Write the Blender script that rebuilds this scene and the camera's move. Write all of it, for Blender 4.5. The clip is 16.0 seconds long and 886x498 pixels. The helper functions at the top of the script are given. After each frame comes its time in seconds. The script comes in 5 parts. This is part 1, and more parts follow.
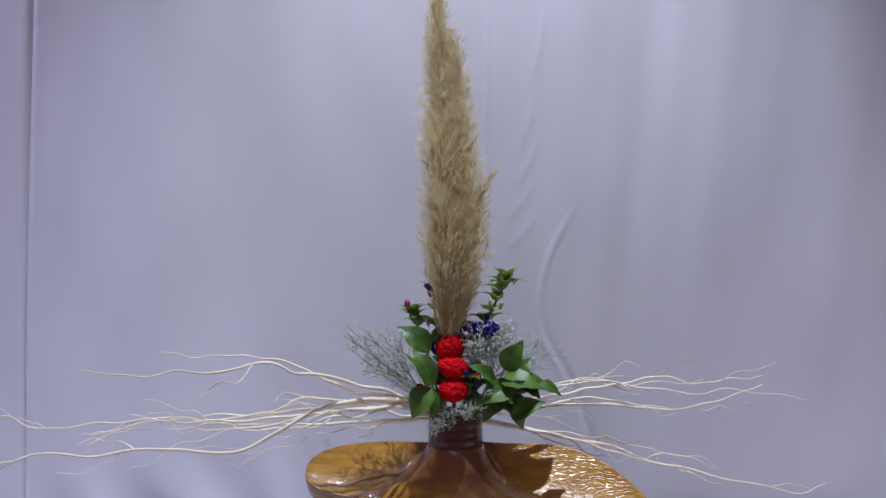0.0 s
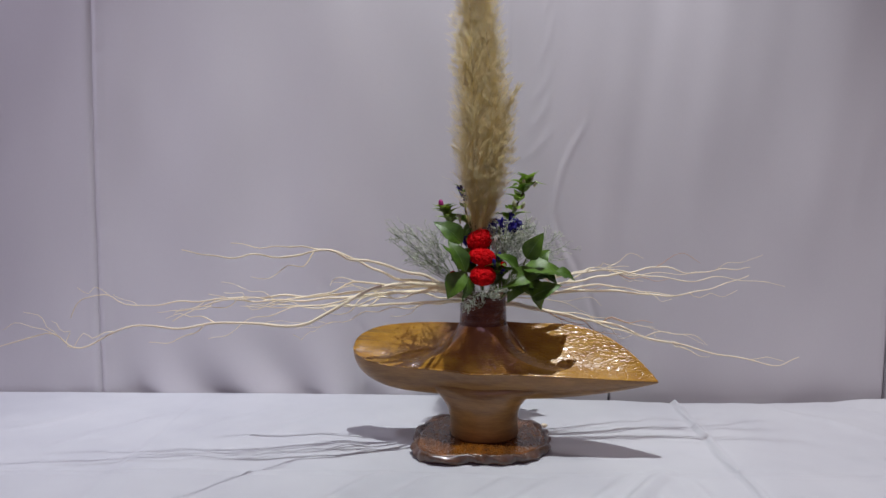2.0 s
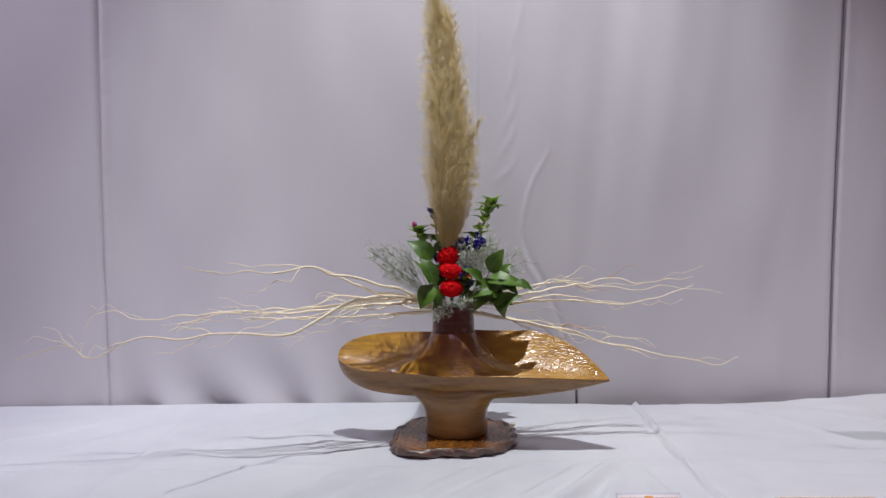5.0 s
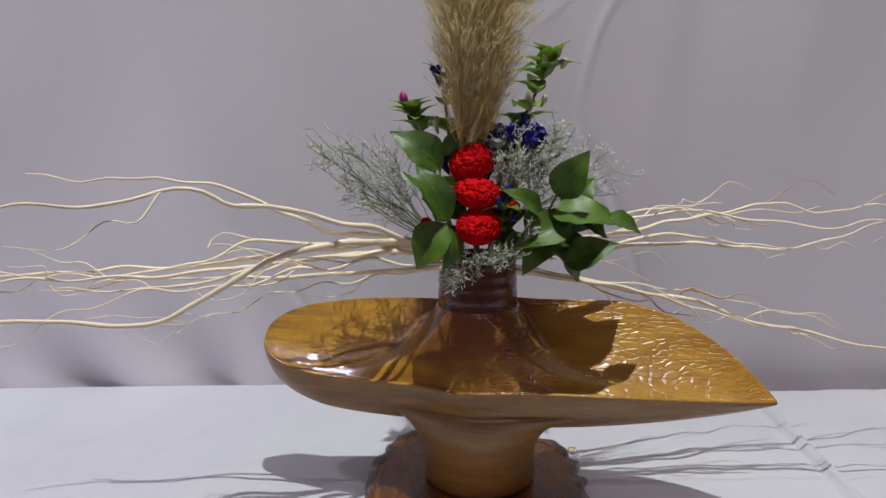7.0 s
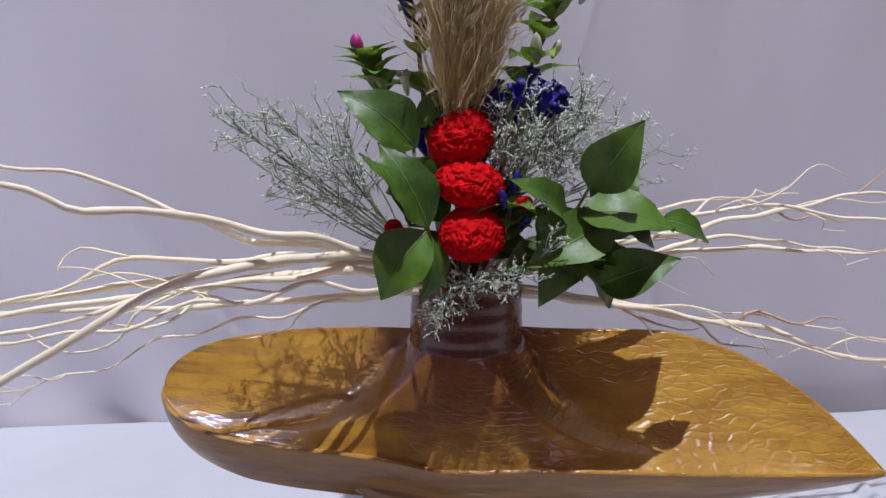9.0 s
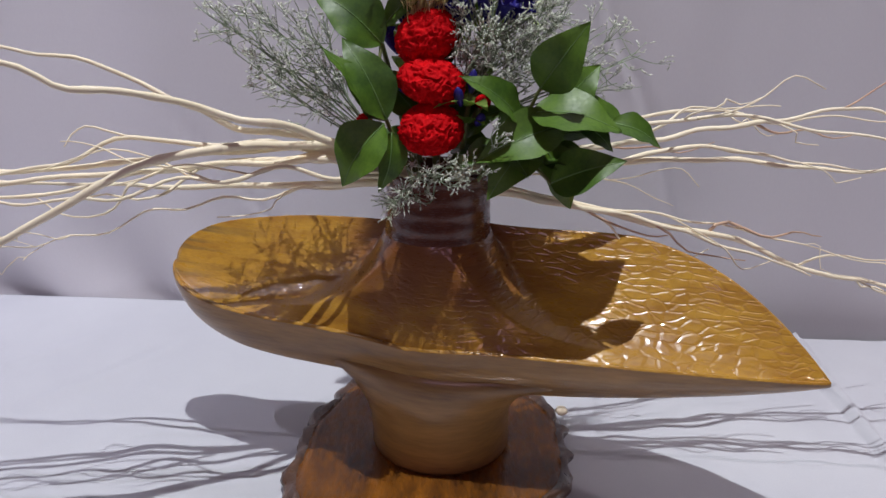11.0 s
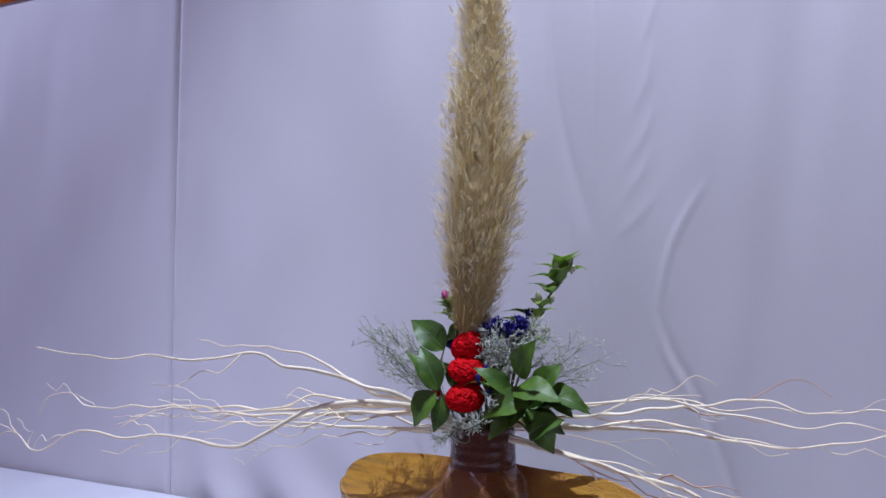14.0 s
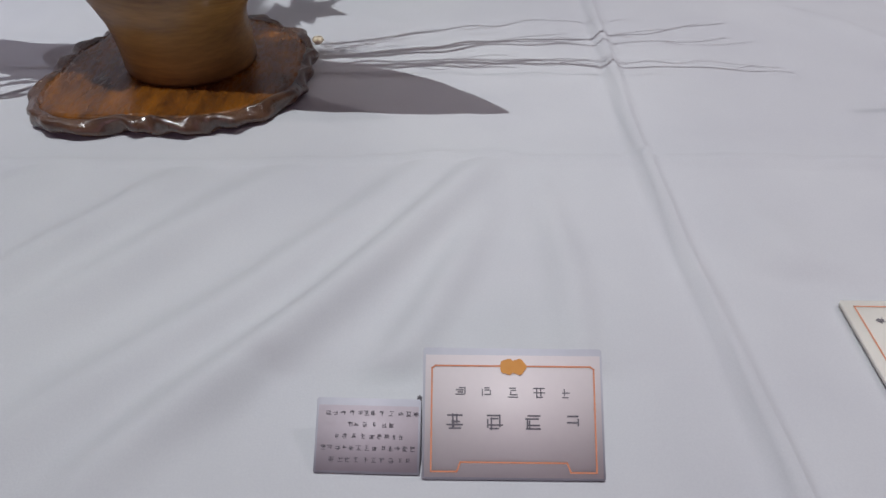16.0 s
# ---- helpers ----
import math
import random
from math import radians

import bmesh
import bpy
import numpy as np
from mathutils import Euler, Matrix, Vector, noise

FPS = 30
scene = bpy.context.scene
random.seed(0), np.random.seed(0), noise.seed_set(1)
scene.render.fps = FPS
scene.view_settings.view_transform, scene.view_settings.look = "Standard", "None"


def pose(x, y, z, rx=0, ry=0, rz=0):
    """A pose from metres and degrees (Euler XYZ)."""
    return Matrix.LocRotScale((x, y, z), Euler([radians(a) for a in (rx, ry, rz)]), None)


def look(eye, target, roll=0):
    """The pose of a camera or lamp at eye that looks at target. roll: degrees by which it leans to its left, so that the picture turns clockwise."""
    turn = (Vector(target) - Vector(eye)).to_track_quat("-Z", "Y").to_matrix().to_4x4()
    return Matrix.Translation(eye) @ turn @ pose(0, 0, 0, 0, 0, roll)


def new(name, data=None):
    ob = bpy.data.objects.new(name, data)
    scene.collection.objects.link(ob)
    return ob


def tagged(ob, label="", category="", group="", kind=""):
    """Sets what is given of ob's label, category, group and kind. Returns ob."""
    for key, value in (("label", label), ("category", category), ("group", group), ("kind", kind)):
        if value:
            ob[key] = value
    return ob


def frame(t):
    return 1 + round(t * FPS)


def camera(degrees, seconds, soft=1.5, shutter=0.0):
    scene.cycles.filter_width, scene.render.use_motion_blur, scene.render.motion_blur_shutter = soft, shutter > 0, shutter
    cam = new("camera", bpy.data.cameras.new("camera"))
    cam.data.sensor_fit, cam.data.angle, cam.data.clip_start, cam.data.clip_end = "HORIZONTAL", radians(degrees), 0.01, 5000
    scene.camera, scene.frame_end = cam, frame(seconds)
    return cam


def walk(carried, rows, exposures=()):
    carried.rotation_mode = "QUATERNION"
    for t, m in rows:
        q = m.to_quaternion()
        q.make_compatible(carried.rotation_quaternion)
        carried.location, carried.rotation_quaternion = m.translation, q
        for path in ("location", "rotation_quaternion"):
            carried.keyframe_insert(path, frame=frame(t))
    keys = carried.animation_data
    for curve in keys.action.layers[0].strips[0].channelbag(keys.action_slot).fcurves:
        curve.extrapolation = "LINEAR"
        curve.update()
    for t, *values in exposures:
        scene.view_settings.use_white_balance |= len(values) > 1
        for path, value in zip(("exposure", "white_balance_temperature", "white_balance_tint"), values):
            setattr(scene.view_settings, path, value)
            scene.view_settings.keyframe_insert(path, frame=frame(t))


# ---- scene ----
cam = camera(61.4, 16.0)
PATH = [
    (0, (0.013, -0.011, 1.238), (0.019, 1.989, 1.283), 0.1),
    (0.5, (0.014, -0.025, 1.227), (-0.006, 1.975, 1.191), 0.0),
    (1, (0.016, -0.062, 1.226), (-0.014, 1.934, 1.111), -0.1),
    (1.5, (-0.003, -0.096, 1.222), (-0.02, 1.897, 1.057), -0.1),
    (2, (-0.03, -0.172, 1.209), (-0.035, 1.821, 1.044), 0.3),
    (2.5, (-0.009, -0.28, 1.191), (-0.014, 1.717, 1.081), 0.4),
    (3, (-0.014, -0.397, 1.191), (-0.014, 1.603, 1.147), 0.3),
    (3.5, (-0.018, -0.501, 1.196), (-0.004, 1.499, 1.187), -0.0),
    (4, (0.011, -0.567, 1.192), (0.037, 1.433, 1.189), -0.3),
    (4.2, (0.019, -0.548, 1.186), (0.04, 1.452, 1.184), -0.4),
    (6.3, (0.019, 0.164, 1.224), (0.0, 2.134, 0.875), -0.8),
    (6.5, (0.015, 0.217, 1.209), (0.022, 2.182, 0.835), -0.6),
    (7, (-0.022, 0.35, 1.192), (0.039, 2.304, 0.768), -0.2),
    (7.5, (-0.035, 0.456, 1.194), (0.067, 2.417, 0.816), -0.3),
    (8, (-0.031, 0.553, 1.197), (0.133, 2.523, 0.891), -0.0),
    (8.5, (-0.029, 0.572, 1.193), (0.147, 2.534, 0.847), 0.0),
    (9, (-0.032, 0.575, 1.174), (0.166, 2.5, 0.671), 0.2),
    (9.5, (-0.041, 0.572, 1.157), (0.207, 2.439, 0.483), 0.7),
    (9.7, (-0.047, 0.57, 1.151), (0.227, 2.411, 0.42), 0.9),
    (11.8, (0.154, 0.432, 1.177), (-0.229, 2.296, 0.561), 0.9),
    (12, (0.177, 0.392, 1.179), (-0.281, 2.264, 0.644), 0.9),
    (12.5, (0.255, 0.301, 1.2), (-0.367, 2.175, 0.882), 0.2),
    (13, (0.347, 0.242, 1.215), (-0.422, 2.087, 1.136), 0.1),
    (13.5, (0.36, 0.215, 1.206), (-0.458, 2.035, 1.344), -0.0),
    (14, (0.357, 0.224, 1.202), (-0.461, 2.047, 1.284), 0.3),
    (14.5, (0.363, 0.274, 1.2), (-0.412, 2.106, 0.996), -0.5),
    (15, (0.282, 0.332, 1.185), (-0.188, 2.181, 0.585), -1.7),
    (15.5, (0.247, 0.369, 1.157), (0.036, 2.131, 0.234), -1.6),
    (16, (0.254, 0.437, 1.083), (0.293, 1.994, -0.172), 0.6),
]
LIGHT = [(0, -0.41, 5620, 25), (1, -0.51, 6310, 21), (2, -0.48, 6410, 21), (3, -0.47, 6410, 21), (4, -0.28, 6310, 22), (6.5, -0.41, 6590, 20), (7, -0.5, 6540, 20), (8, -0.31, 5850, 28), (8.5, -0.28, 5800, 28), (9.5, -0.3, 6240, 24), (12, -0.47, 6350, 23), (12.5, -0.41, 6150, 22), (13.5, -0.27, 5530, 28), (14, -0.29, 5430, 29), (14.5, -0.33, 5560, 25), (15, -0.38, 6250, 18), (16, -0.63, 6450, 19)]
walk(cam, [(t, look(eye, target, roll)) for t, eye, target, roll in PATH], LIGHT)

# ---- light ----
world = bpy.data.worlds.new("hall")
world.use_nodes = True
world.node_tree.nodes["Background"].inputs["Color"].default_value = (0.6, 0.58, 0.62, 1)
world.node_tree.nodes["Background"].inputs["Strength"].default_value = 0.02
scene.world = world


def spot(name, eye, target, watts, colour, degrees=70, radius=0.012):
    data = bpy.data.lights.new(name, "SPOT")
    data.energy, data.color, data.spot_size, data.spot_blend, data.shadow_soft_size = watts, colour, radians(degrees), 0.85, radius
    ob = new(name, data)
    ob.matrix_world = look(eye, target)
    return ob


def panel_light(name, eye, target, watts, colour, sx, sy):
    data = bpy.data.lights.new(name, "AREA")
    data.shape, data.size, data.size_y, data.energy, data.color = "RECTANGLE", sx, sy, watts, colour
    ob = new(name, data)
    ob.matrix_world = look(eye, target)
    return ob


# a row of spots above the screens, one over each display, and two unseen fill panels added behind the viewer for the
# hall's ambient light
spot("track_spot_middle", (0.04, 0.70, 3.15), (0.15, 1.14, 1.05), 205, (0.925, 1.0, 0.985), 68, 0.010)
spot("track_spot_narrow", (0.055, 0.70, 3.15), (0.07, 0.98, 0.8), 34, (0.86, 1.0, 0.92), 23, 0.010)
spot("track_spot_west", (-1.52, 0.66, 3.65), (-1.42, 1.30, 1.70), 255, (0.86, 0.89, 1.0), 60, 0.014)
spot("track_spot_east", (1.92, 0.86, 3.30), (0.94, 0.94, 0.8), 125, (1.0, 0.95, 0.96), 36, 0.014)
panel_light("fill_panel_one", (-1.2, -2.6, 2.5), (-0.2, 1.375, 1.2), 10.5, (1.0, 0.69, 0.93), 1.6, 0.8)
panel_light("fill_panel_two", (1.2, -2.6, 2.5), (0.2, 1.375, 1.2), 6.4, (1.0, 0.54, 0.70), 1.6, 0.8)

# ---- materials ----


def mat(name, c1, c2, rough=0.5, scale=20.0, fine=240.0, bump=0.1, depth=0.001, stretch=(1, 1, 1), spec=0.5, coat=0.0,
        island=0.0, random_ob=0.0, sheen=0.0, through_light=0.0, rough_vary=0.1):
    """Two tones mixed by a broad and a fine noise, with fine relief."""
    m = bpy.data.materials.new(name)
    m.use_nodes = True
    nt = m.node_tree
    n, l = nt.nodes, nt.links
    p = n["Principled BSDF"]
    co = n.new("ShaderNodeTexCoord")
    mp = n.new("ShaderNodeMapping")
    mp.inputs["Scale"].default_value = stretch
    l.new(co.outputs["Object"], mp.inputs["Vector"])
    a, b = n.new("ShaderNodeTexNoise"), n.new("ShaderNodeTexNoise")
    a.inputs["Scale"].default_value, b.inputs["Scale"].default_value = scale, fine
    a.inputs["Detail"].default_value, b.inputs["Detail"].default_value = 4, 3
    for t in (a, b):
        l.new(mp.outputs["Vector"], t.inputs["Vector"])
    add = n.new("ShaderNodeMath")
    add.operation = "MULTIPLY_ADD"
    l.new(b.outputs["Fac"], add.inputs[0])
    add.inputs[1].default_value = 0.45
    l.new(a.outputs["Fac"], add.inputs[2])
    ramp = n.new("ShaderNodeMapRange")
    ramp.inputs["From Min"].default_value, ramp.inputs["From Max"].default_value = 0.45, 1.0
    l.new(add.outputs[0], ramp.inputs["Value"])
    fac = ramp.outputs["Result"]
    for amount, socket in ((island, "island"), (random_ob, "object")):
        if amount:
            src = n.new("ShaderNodeNewGeometry").outputs["Random Per Island"] if socket == "island" else n.new("ShaderNodeObjectInfo").outputs["Random"]
            mix = n.new("ShaderNodeMix")
            mix.inputs["Factor"].default_value = amount
            l.new(fac, mix.inputs["A"])
            l.new(src, mix.inputs["B"])
            fac = mix.outputs["Result"]
    col = n.new("ShaderNodeMix")
    col.data_type = "RGBA"
    col.inputs["A"].default_value, col.inputs["B"].default_value = (*c1, 1), (*c2, 1)
    l.new(fac, col.inputs["Factor"])
    l.new(col.outputs["Result"], p.inputs["Base Color"])
    rr = n.new("ShaderNodeMapRange")
    rr.inputs["To Min"].default_value, rr.inputs["To Max"].default_value = max(0.02, rough - rough_vary), min(1, rough + rough_vary)
    l.new(b.outputs["Fac"], rr.inputs["Value"])
    l.new(rr.outputs["Result"], p.inputs["Roughness"])
    p.inputs["Specular IOR Level"].default_value = spec
    p.inputs["Coat Weight"].default_value = coat
    p.inputs["Coat Roughness"].default_value = 0.08
    p.inputs["Sheen Weight"].default_value = sheen
    if bump:
        bp = n.new("ShaderNodeBump")
        bp.inputs["Strength"].default_value, bp.inputs["Distance"].default_value = bump, depth
        l.new(add.outputs[0], bp.inputs["Height"])
        l.new(bp.outputs["Normal"], p.inputs["Normal"])
    if through_light:
        tr = n.new("ShaderNodeBsdfTranslucent")
        l.new(col.outputs["Result"], tr.inputs["Color"])
        ms = n.new("ShaderNodeMixShader")
        ms.inputs["Fac"].default_value = through_light
        l.new(p.outputs[0], ms.inputs[1])
        l.new(tr.outputs[0], ms.inputs[2])
        l.new(ms.outputs[0], n["Material Output"].inputs["Surface"])
    return m


def glaze_mat():
    """Amber ash glaze: streaks on one wing, a scale-like crackle pressed into the other."""
    m = mat("amber_glaze", (0.55, 0.305, 0.038), (0.30, 0.130, 0.016), 0.30, 26, 160, 0.16, 0.0010, (1, 1, 3.5), 0.40, 0.75)
    m.node_tree.nodes["Principled BSDF"].inputs["Coat Roughness"].default_value = 0.045
    n, l = m.node_tree.nodes, m.node_tree.links
    p = n["Principled BSDF"]
    co = n["Texture Coordinate"]
    sep, com = n.new("ShaderNodeSeparateXYZ"), n.new("ShaderNodeCombineXYZ")
    l.new(co.outputs["Object"], sep.inputs[0])
    l.new(sep.outputs["X"], com.inputs["X"])
    l.new(sep.outputs["Z"], com.inputs["Y"])
    warp = n.new("ShaderNodeTexNoise")
    warp.inputs["Scale"].default_value = 30
    l.new(co.outputs["Object"], warp.inputs["Vector"])
    vm = n.new("ShaderNodeVectorMath")
    vm.operation = "MULTIPLY_ADD"
    vm.inputs[1].default_value = (0.012, 0.010, 0)
    l.new(warp.outputs["Color"], vm.inputs[0])
    l.new(com.outputs[0], vm.inputs[2])
    flat = n.new("ShaderNodeVectorMath")
    flat.operation = "MULTIPLY"
    flat.inputs[1].default_value = (0.75, 2.2, 1.0)
    l.new(vm.outputs[0], flat.inputs[0])
    cells = n.new("ShaderNodeTexVoronoi")
    cells.feature = "DISTANCE_TO_EDGE"
    cells.inputs["Scale"].default_value = 105
    cells.inputs["Randomness"].default_value = 0.7
    l.new(flat.outputs[0], cells.inputs["Vector"])
    br = n.new("ShaderNodeMapRange")
    br.interpolation_type = "SMOOTHSTEP"
    br.inputs["From Max"].default_value = 0.20
    l.new(cells.outputs["Distance"], br.inputs["Value"])
    # brown glaze run down from the neck, spread wider to paint in the leaves' shade
    wide = n.new("ShaderNodeVectorMath")
    wide.operation = "MULTIPLY"
    wide.inputs[1].default_value = (1.0, 1.1, 0.9)
    far = n.new("ShaderNodeVectorMath")
    far.operation = "DISTANCE"
    far.inputs[1].default_value = (0.0, 0.0, 0.175)
    l.new(co.outputs["Object"], wide.inputs[0])
    l.new(wide.outputs[0], far.inputs[0])
    run = n.new("ShaderNodeMath")
    run.operation = "MULTIPLY_ADD"
    run.inputs[1].default_value = 0.075
    l.new(warp.outputs["Fac"], run.inputs[0])
    l.new(far.outputs["Value"], run.inputs[2])
    near = n.new("ShaderNodeMapRange")
    near.interpolation_type = "SMOOTHSTEP"
    near.inputs["From Min"].default_value, near.inputs["From Max"].default_value = 0.078, 0.145
    near.inputs["To Min"].default_value, near.inputs["To Max"].default_value = 1.0, 0.0
    l.new(run.outputs[0], near.inputs["Value"])
    brown = n.new("ShaderNodeMix")
    brown.data_type = "RGBA"
    brown.inputs["B"].default_value = (0.185, 0.064, 0.018, 1)
    l.new(near.outputs["Result"], brown.inputs["Factor"])
    l.new(p.inputs["Base Color"].links[0].from_socket, brown.inputs["A"])
    l.new(brown.outputs["Result"], p.inputs["Base Color"])
    # grey streaks where ash settled at the round end
    lines = n.new("ShaderNodeTexNoise")
    lines.inputs["Scale"].default_value = 1.0
    lines.inputs["Detail"].default_value = 3
    squash = n.new("ShaderNodeVectorMath")
    squash.operation = "MULTIPLY"
    squash.inputs[1].default_value = (9, 60, 170)
    l.new(co.outputs["Object"], squash.inputs[0])
    l.new(squash.outputs[0], lines.inputs["Vector"])
    cut = n.new("ShaderNodeMapRange")
    cut.inputs["From Min"].default_value, cut.inputs["From Max"].default_value = 0.46, 0.66
    l.new(lines.outputs["Fac"], cut.inputs["Value"])
    tip = n.new("ShaderNodeMapRange")
    tip.inputs["From Min"].default_value, tip.inputs["From Max"].default_value = -0.145, -0.215
    tip.inputs["To Max"].default_value = 0.85
    l.new(sep.outputs["X"], tip.inputs["Value"])
    both = n.new("ShaderNodeMath")
    both.operation = "MULTIPLY"
    l.new(cut.outputs["Result"], both.inputs[0])
    l.new(tip.outputs["Result"], both.inputs[1])
    ash = n.new("ShaderNodeMix")
    ash.data_type = "RGBA"
    ash.inputs["B"].default_value = (0.09, 0.070, 0.045, 1)
    l.new(both.outputs[0], ash.inputs["Factor"])
    l.new(brown.outputs["Result"], ash.inputs["A"])
    l.new(ash.outputs["Result"], p.inputs["Base Color"])
    side = n.new("ShaderNodeMapRange")
    side.inputs["From Min"].default_value, side.inputs["From Max"].default_value = 0.0, 0.06
    side.inputs["To Min"].default_value, side.inputs["To Max"].default_value = 0.06, 0.28
    l.new(sep.outputs["X"], side.inputs["Value"])
    # browner in the grooves between the scales
    groove = n.new("ShaderNodeMapRange")
    groove.inputs["From Max"].default_value = 0.10
    groove.inputs["To Min"].default_value, groove.inputs["To Max"].default_value = 0.30, 0.0
    l.new(cells.outputs["Distance"], groove.inputs["Value"])
    groove_tone = n.new("ShaderNodeMath")
    groove_tone.operation = "MULTIPLY"
    l.new(groove.outputs["Result"], groove_tone.inputs[0])
    l.new(side.outputs["Result"], groove_tone.inputs[1])
    scales = n.new("ShaderNodeMix")
    scales.data_type = "RGBA"
    scales.inputs["B"].default_value = (0.20, 0.075, 0.014, 1)
    l.new(groove_tone.outputs[0], scales.inputs["Factor"])
    l.new(ash.outputs["Result"], scales.inputs["A"])
    l.new(scales.outputs["Result"], p.inputs["Base Color"])
    b2 = n.new("ShaderNodeBump")
    b2.inputs["Distance"].default_value = 0.0012
    l.new(side.outputs["Result"], b2.inputs["Strength"])
    l.new(br.outputs["Result"], b2.inputs["Height"])
    l.new(n["Bump"].outputs["Normal"], b2.inputs["Normal"])
    l.new(b2.outputs["Normal"], p.inputs["Normal"])
    l.new(b2.outputs["Normal"], p.inputs["Coat Normal"])
    return m


FABRIC = mat("grey_fabric", (0.645, 0.63, 0.650), (0.595, 0.58, 0.603), 0.9, 3, 700, 0.15, 0.0006, (1, 1, 0.4), 0.2, sheen=0.2)
CLOTH = mat("white_cotton", (0.555, 0.57, 0.585), (0.485, 0.497, 0.525), 0.85, 7, 900, 0.25, 0.0006, spec=0.25, sheen=0.1)
GLAZE = glaze_mat()
NECK = mat("brown_glaze", (0.135, 0.046, 0.026), (0.068, 0.022, 0.016), 0.26, 40, 220, 0.2, 0.001, (1, 1, 5), 0.4, 0.4)
DISH_CLAY = mat("ash_toned_clay", (0.42, 0.228, 0.066), (0.17, 0.086, 0.029), 0.36, 24, 150, 0.5, 0.0012, (0.40, 0.7, 2.6), 0.45, 0.3)
LACQUER = mat("lacquered_root", (0.26, 0.092, 0.010), (0.030, 0.011, 0.005), 0.28, 24, 120, 0.4, 0.002, (3, 1, 1), 0.3, 0.35)
BARK = mat("burl_edge", (0.13, 0.065, 0.035), (0.04, 0.02, 0.014), 0.3, 60, 260, 0.6, 0.002, spec=0.6, coat=0.5)
WILLOW = mat("bleached_willow", (0.95, 0.87, 0.66), (0.86, 0.74, 0.50), 0.5, 30, 300, 0.3, 0.0006, (0.3, 1, 1), 0.4, island=0.25)
WILLOW_PINK = mat("rosy_willow", (0.52, 0.31, 0.22), (0.66, 0.48, 0.30), 0.55, 30, 300, 0.3, 0.0006, spec=0.4)
LEAF = mat("glossy_leaf", (0.135, 0.265, 0.022), (0.028, 0.080, 0.009), 0.46, 60, 420, 0.3, 0.0007, spec=0.5, random_ob=0.35, through_light=0.18)
RIB = mat("leaf_rib", (0.13, 0.24, 0.06), (0.10, 0.20, 0.05), 0.4, 60, 300, 0.1)
STEM = mat("green_stem", (0.16, 0.17, 0.05), (0.09, 0.12, 0.03), 0.5, 60, 300, 0.2)
GENTIAN_LEAF = mat("narrow_leaf", (0.52, 0.68, 0.17), (0.20, 0.34, 0.065), 0.4, 80, 400, 0.2, 0.0006, random_ob=0.6, through_light=0.55)
PLUME = mat("pampas_hair", (1.0, 0.95, 0.68), (0.96, 0.82, 0.44), 0.40, 14, 300, 0, island=0.8, spec=0.7, through_light=0.72)
FLUFF = mat("pampas_fluff", (1.0, 0.96, 0.76), (0.95, 0.83, 0.54), 0.4, 14, 300, 0, island=0.8, spec=0.6, through_light=0.5)
PLUME_STEM = mat("pampas_stem", (0.45, 0.34, 0.16), (0.32, 0.23, 0.10), 0.5, 30, 300, 0.2)
RED = mat("red_crest", (0.74, 0.006, 0.007), (0.42, 0.002, 0.004), 0.7, 90, 700, 0.6, 0.001, spec=0.08)
BLUE = mat("blue_petal", (0.030, 0.022, 0.30), (0.012, 0.008, 0.12), 0.5, 80, 400, 0.2, 0.0006, random_ob=0.5, through_light=0.15)
MAGENTA = mat("magenta_petal", (0.50, 0.03, 0.25), (0.34, 0.02, 0.16), 0.5, 80, 400, 0.2, 0.0006)
WHITE_BUD = mat("white_bud", (0.78, 0.80, 0.58), (0.55, 0.64, 0.34), 0.5, 80, 400, 0.2, 0.0006, through_light=0.15)
STATICE = mat("silver_statice", (0.82, 0.84, 0.74), (0.56, 0.60, 0.48), 0.7, 60, 400, 0.2, 0.0004, island=0.6, spec=0.3)
STATICE_STEM = mat("statice_stem", (0.30, 0.37, 0.23), (0.20, 0.26, 0.16), 0.6, 60, 400, 0.1)
ROSEWOOD = mat("dark_rosewood", (0.055, 0.018, 0.016), (0.022, 0.009, 0.009), 0.32, 12, 120, 0.2, 0.0006, (1, 6, 6), 0.5, 0.3)
ACRYLIC = mat("clear_edge", (0.62, 0.62, 0.68), (0.55, 0.56, 0.62), 0.12, 40, 200, 0, spec=0.6)
CARD_PINK = mat("pale_card", (0.74, 0.68, 0.68), (0.70, 0.64, 0.65), 0.55, 20, 300, 0.05, spec=0.4)
CARD_GREY = mat("mauve_card", (0.55, 0.49, 0.53), (0.50, 0.45, 0.49), 0.55, 20, 300, 0.05, spec=0.4)
CARD_CREAM = mat("cream_card", (0.92, 0.89, 0.81), (0.88, 0.85, 0.77), 0.5, 20, 300, 0.05)
INK = mat("grey_ink", (0.16, 0.15, 0.17), (0.11, 0.10, 0.12), 0.6, 40, 300, 0)
RULE = mat("orange_rule", (0.72, 0.30, 0.16), (0.66, 0.26, 0.14), 0.5, 40, 300, 0)
CREST = mat("gold_mark", (0.74, 0.36, 0.10), (0.70, 0.30, 0.06), 0.5, 40, 300, 0)
BANNER = mat("orange_paper", (0.92, 0.24, 0.012), (0.86, 0.20, 0.010), 0.6, 8, 300, 0.05)
WALL = mat("hall_wall", (0.62, 0.60, 0.60), (0.56, 0.54, 0.55), 0.9, 2, 200, 0.1)
CARPET = mat("hall_floor", (0.22, 0.20, 0.19), (0.16, 0.15, 0.14), 0.9, 4, 500, 0.3)
STRIP = mat("dark_strip", (0.34, 0.33, 0.35), (0.28, 0.27, 0.29), 0.7, 30, 300, 0.1)
POT = mat("dark_pot", (0.05, 0.045, 0.05), (0.03, 0.03, 0.03), 0.3, 30, 200, 0.2)

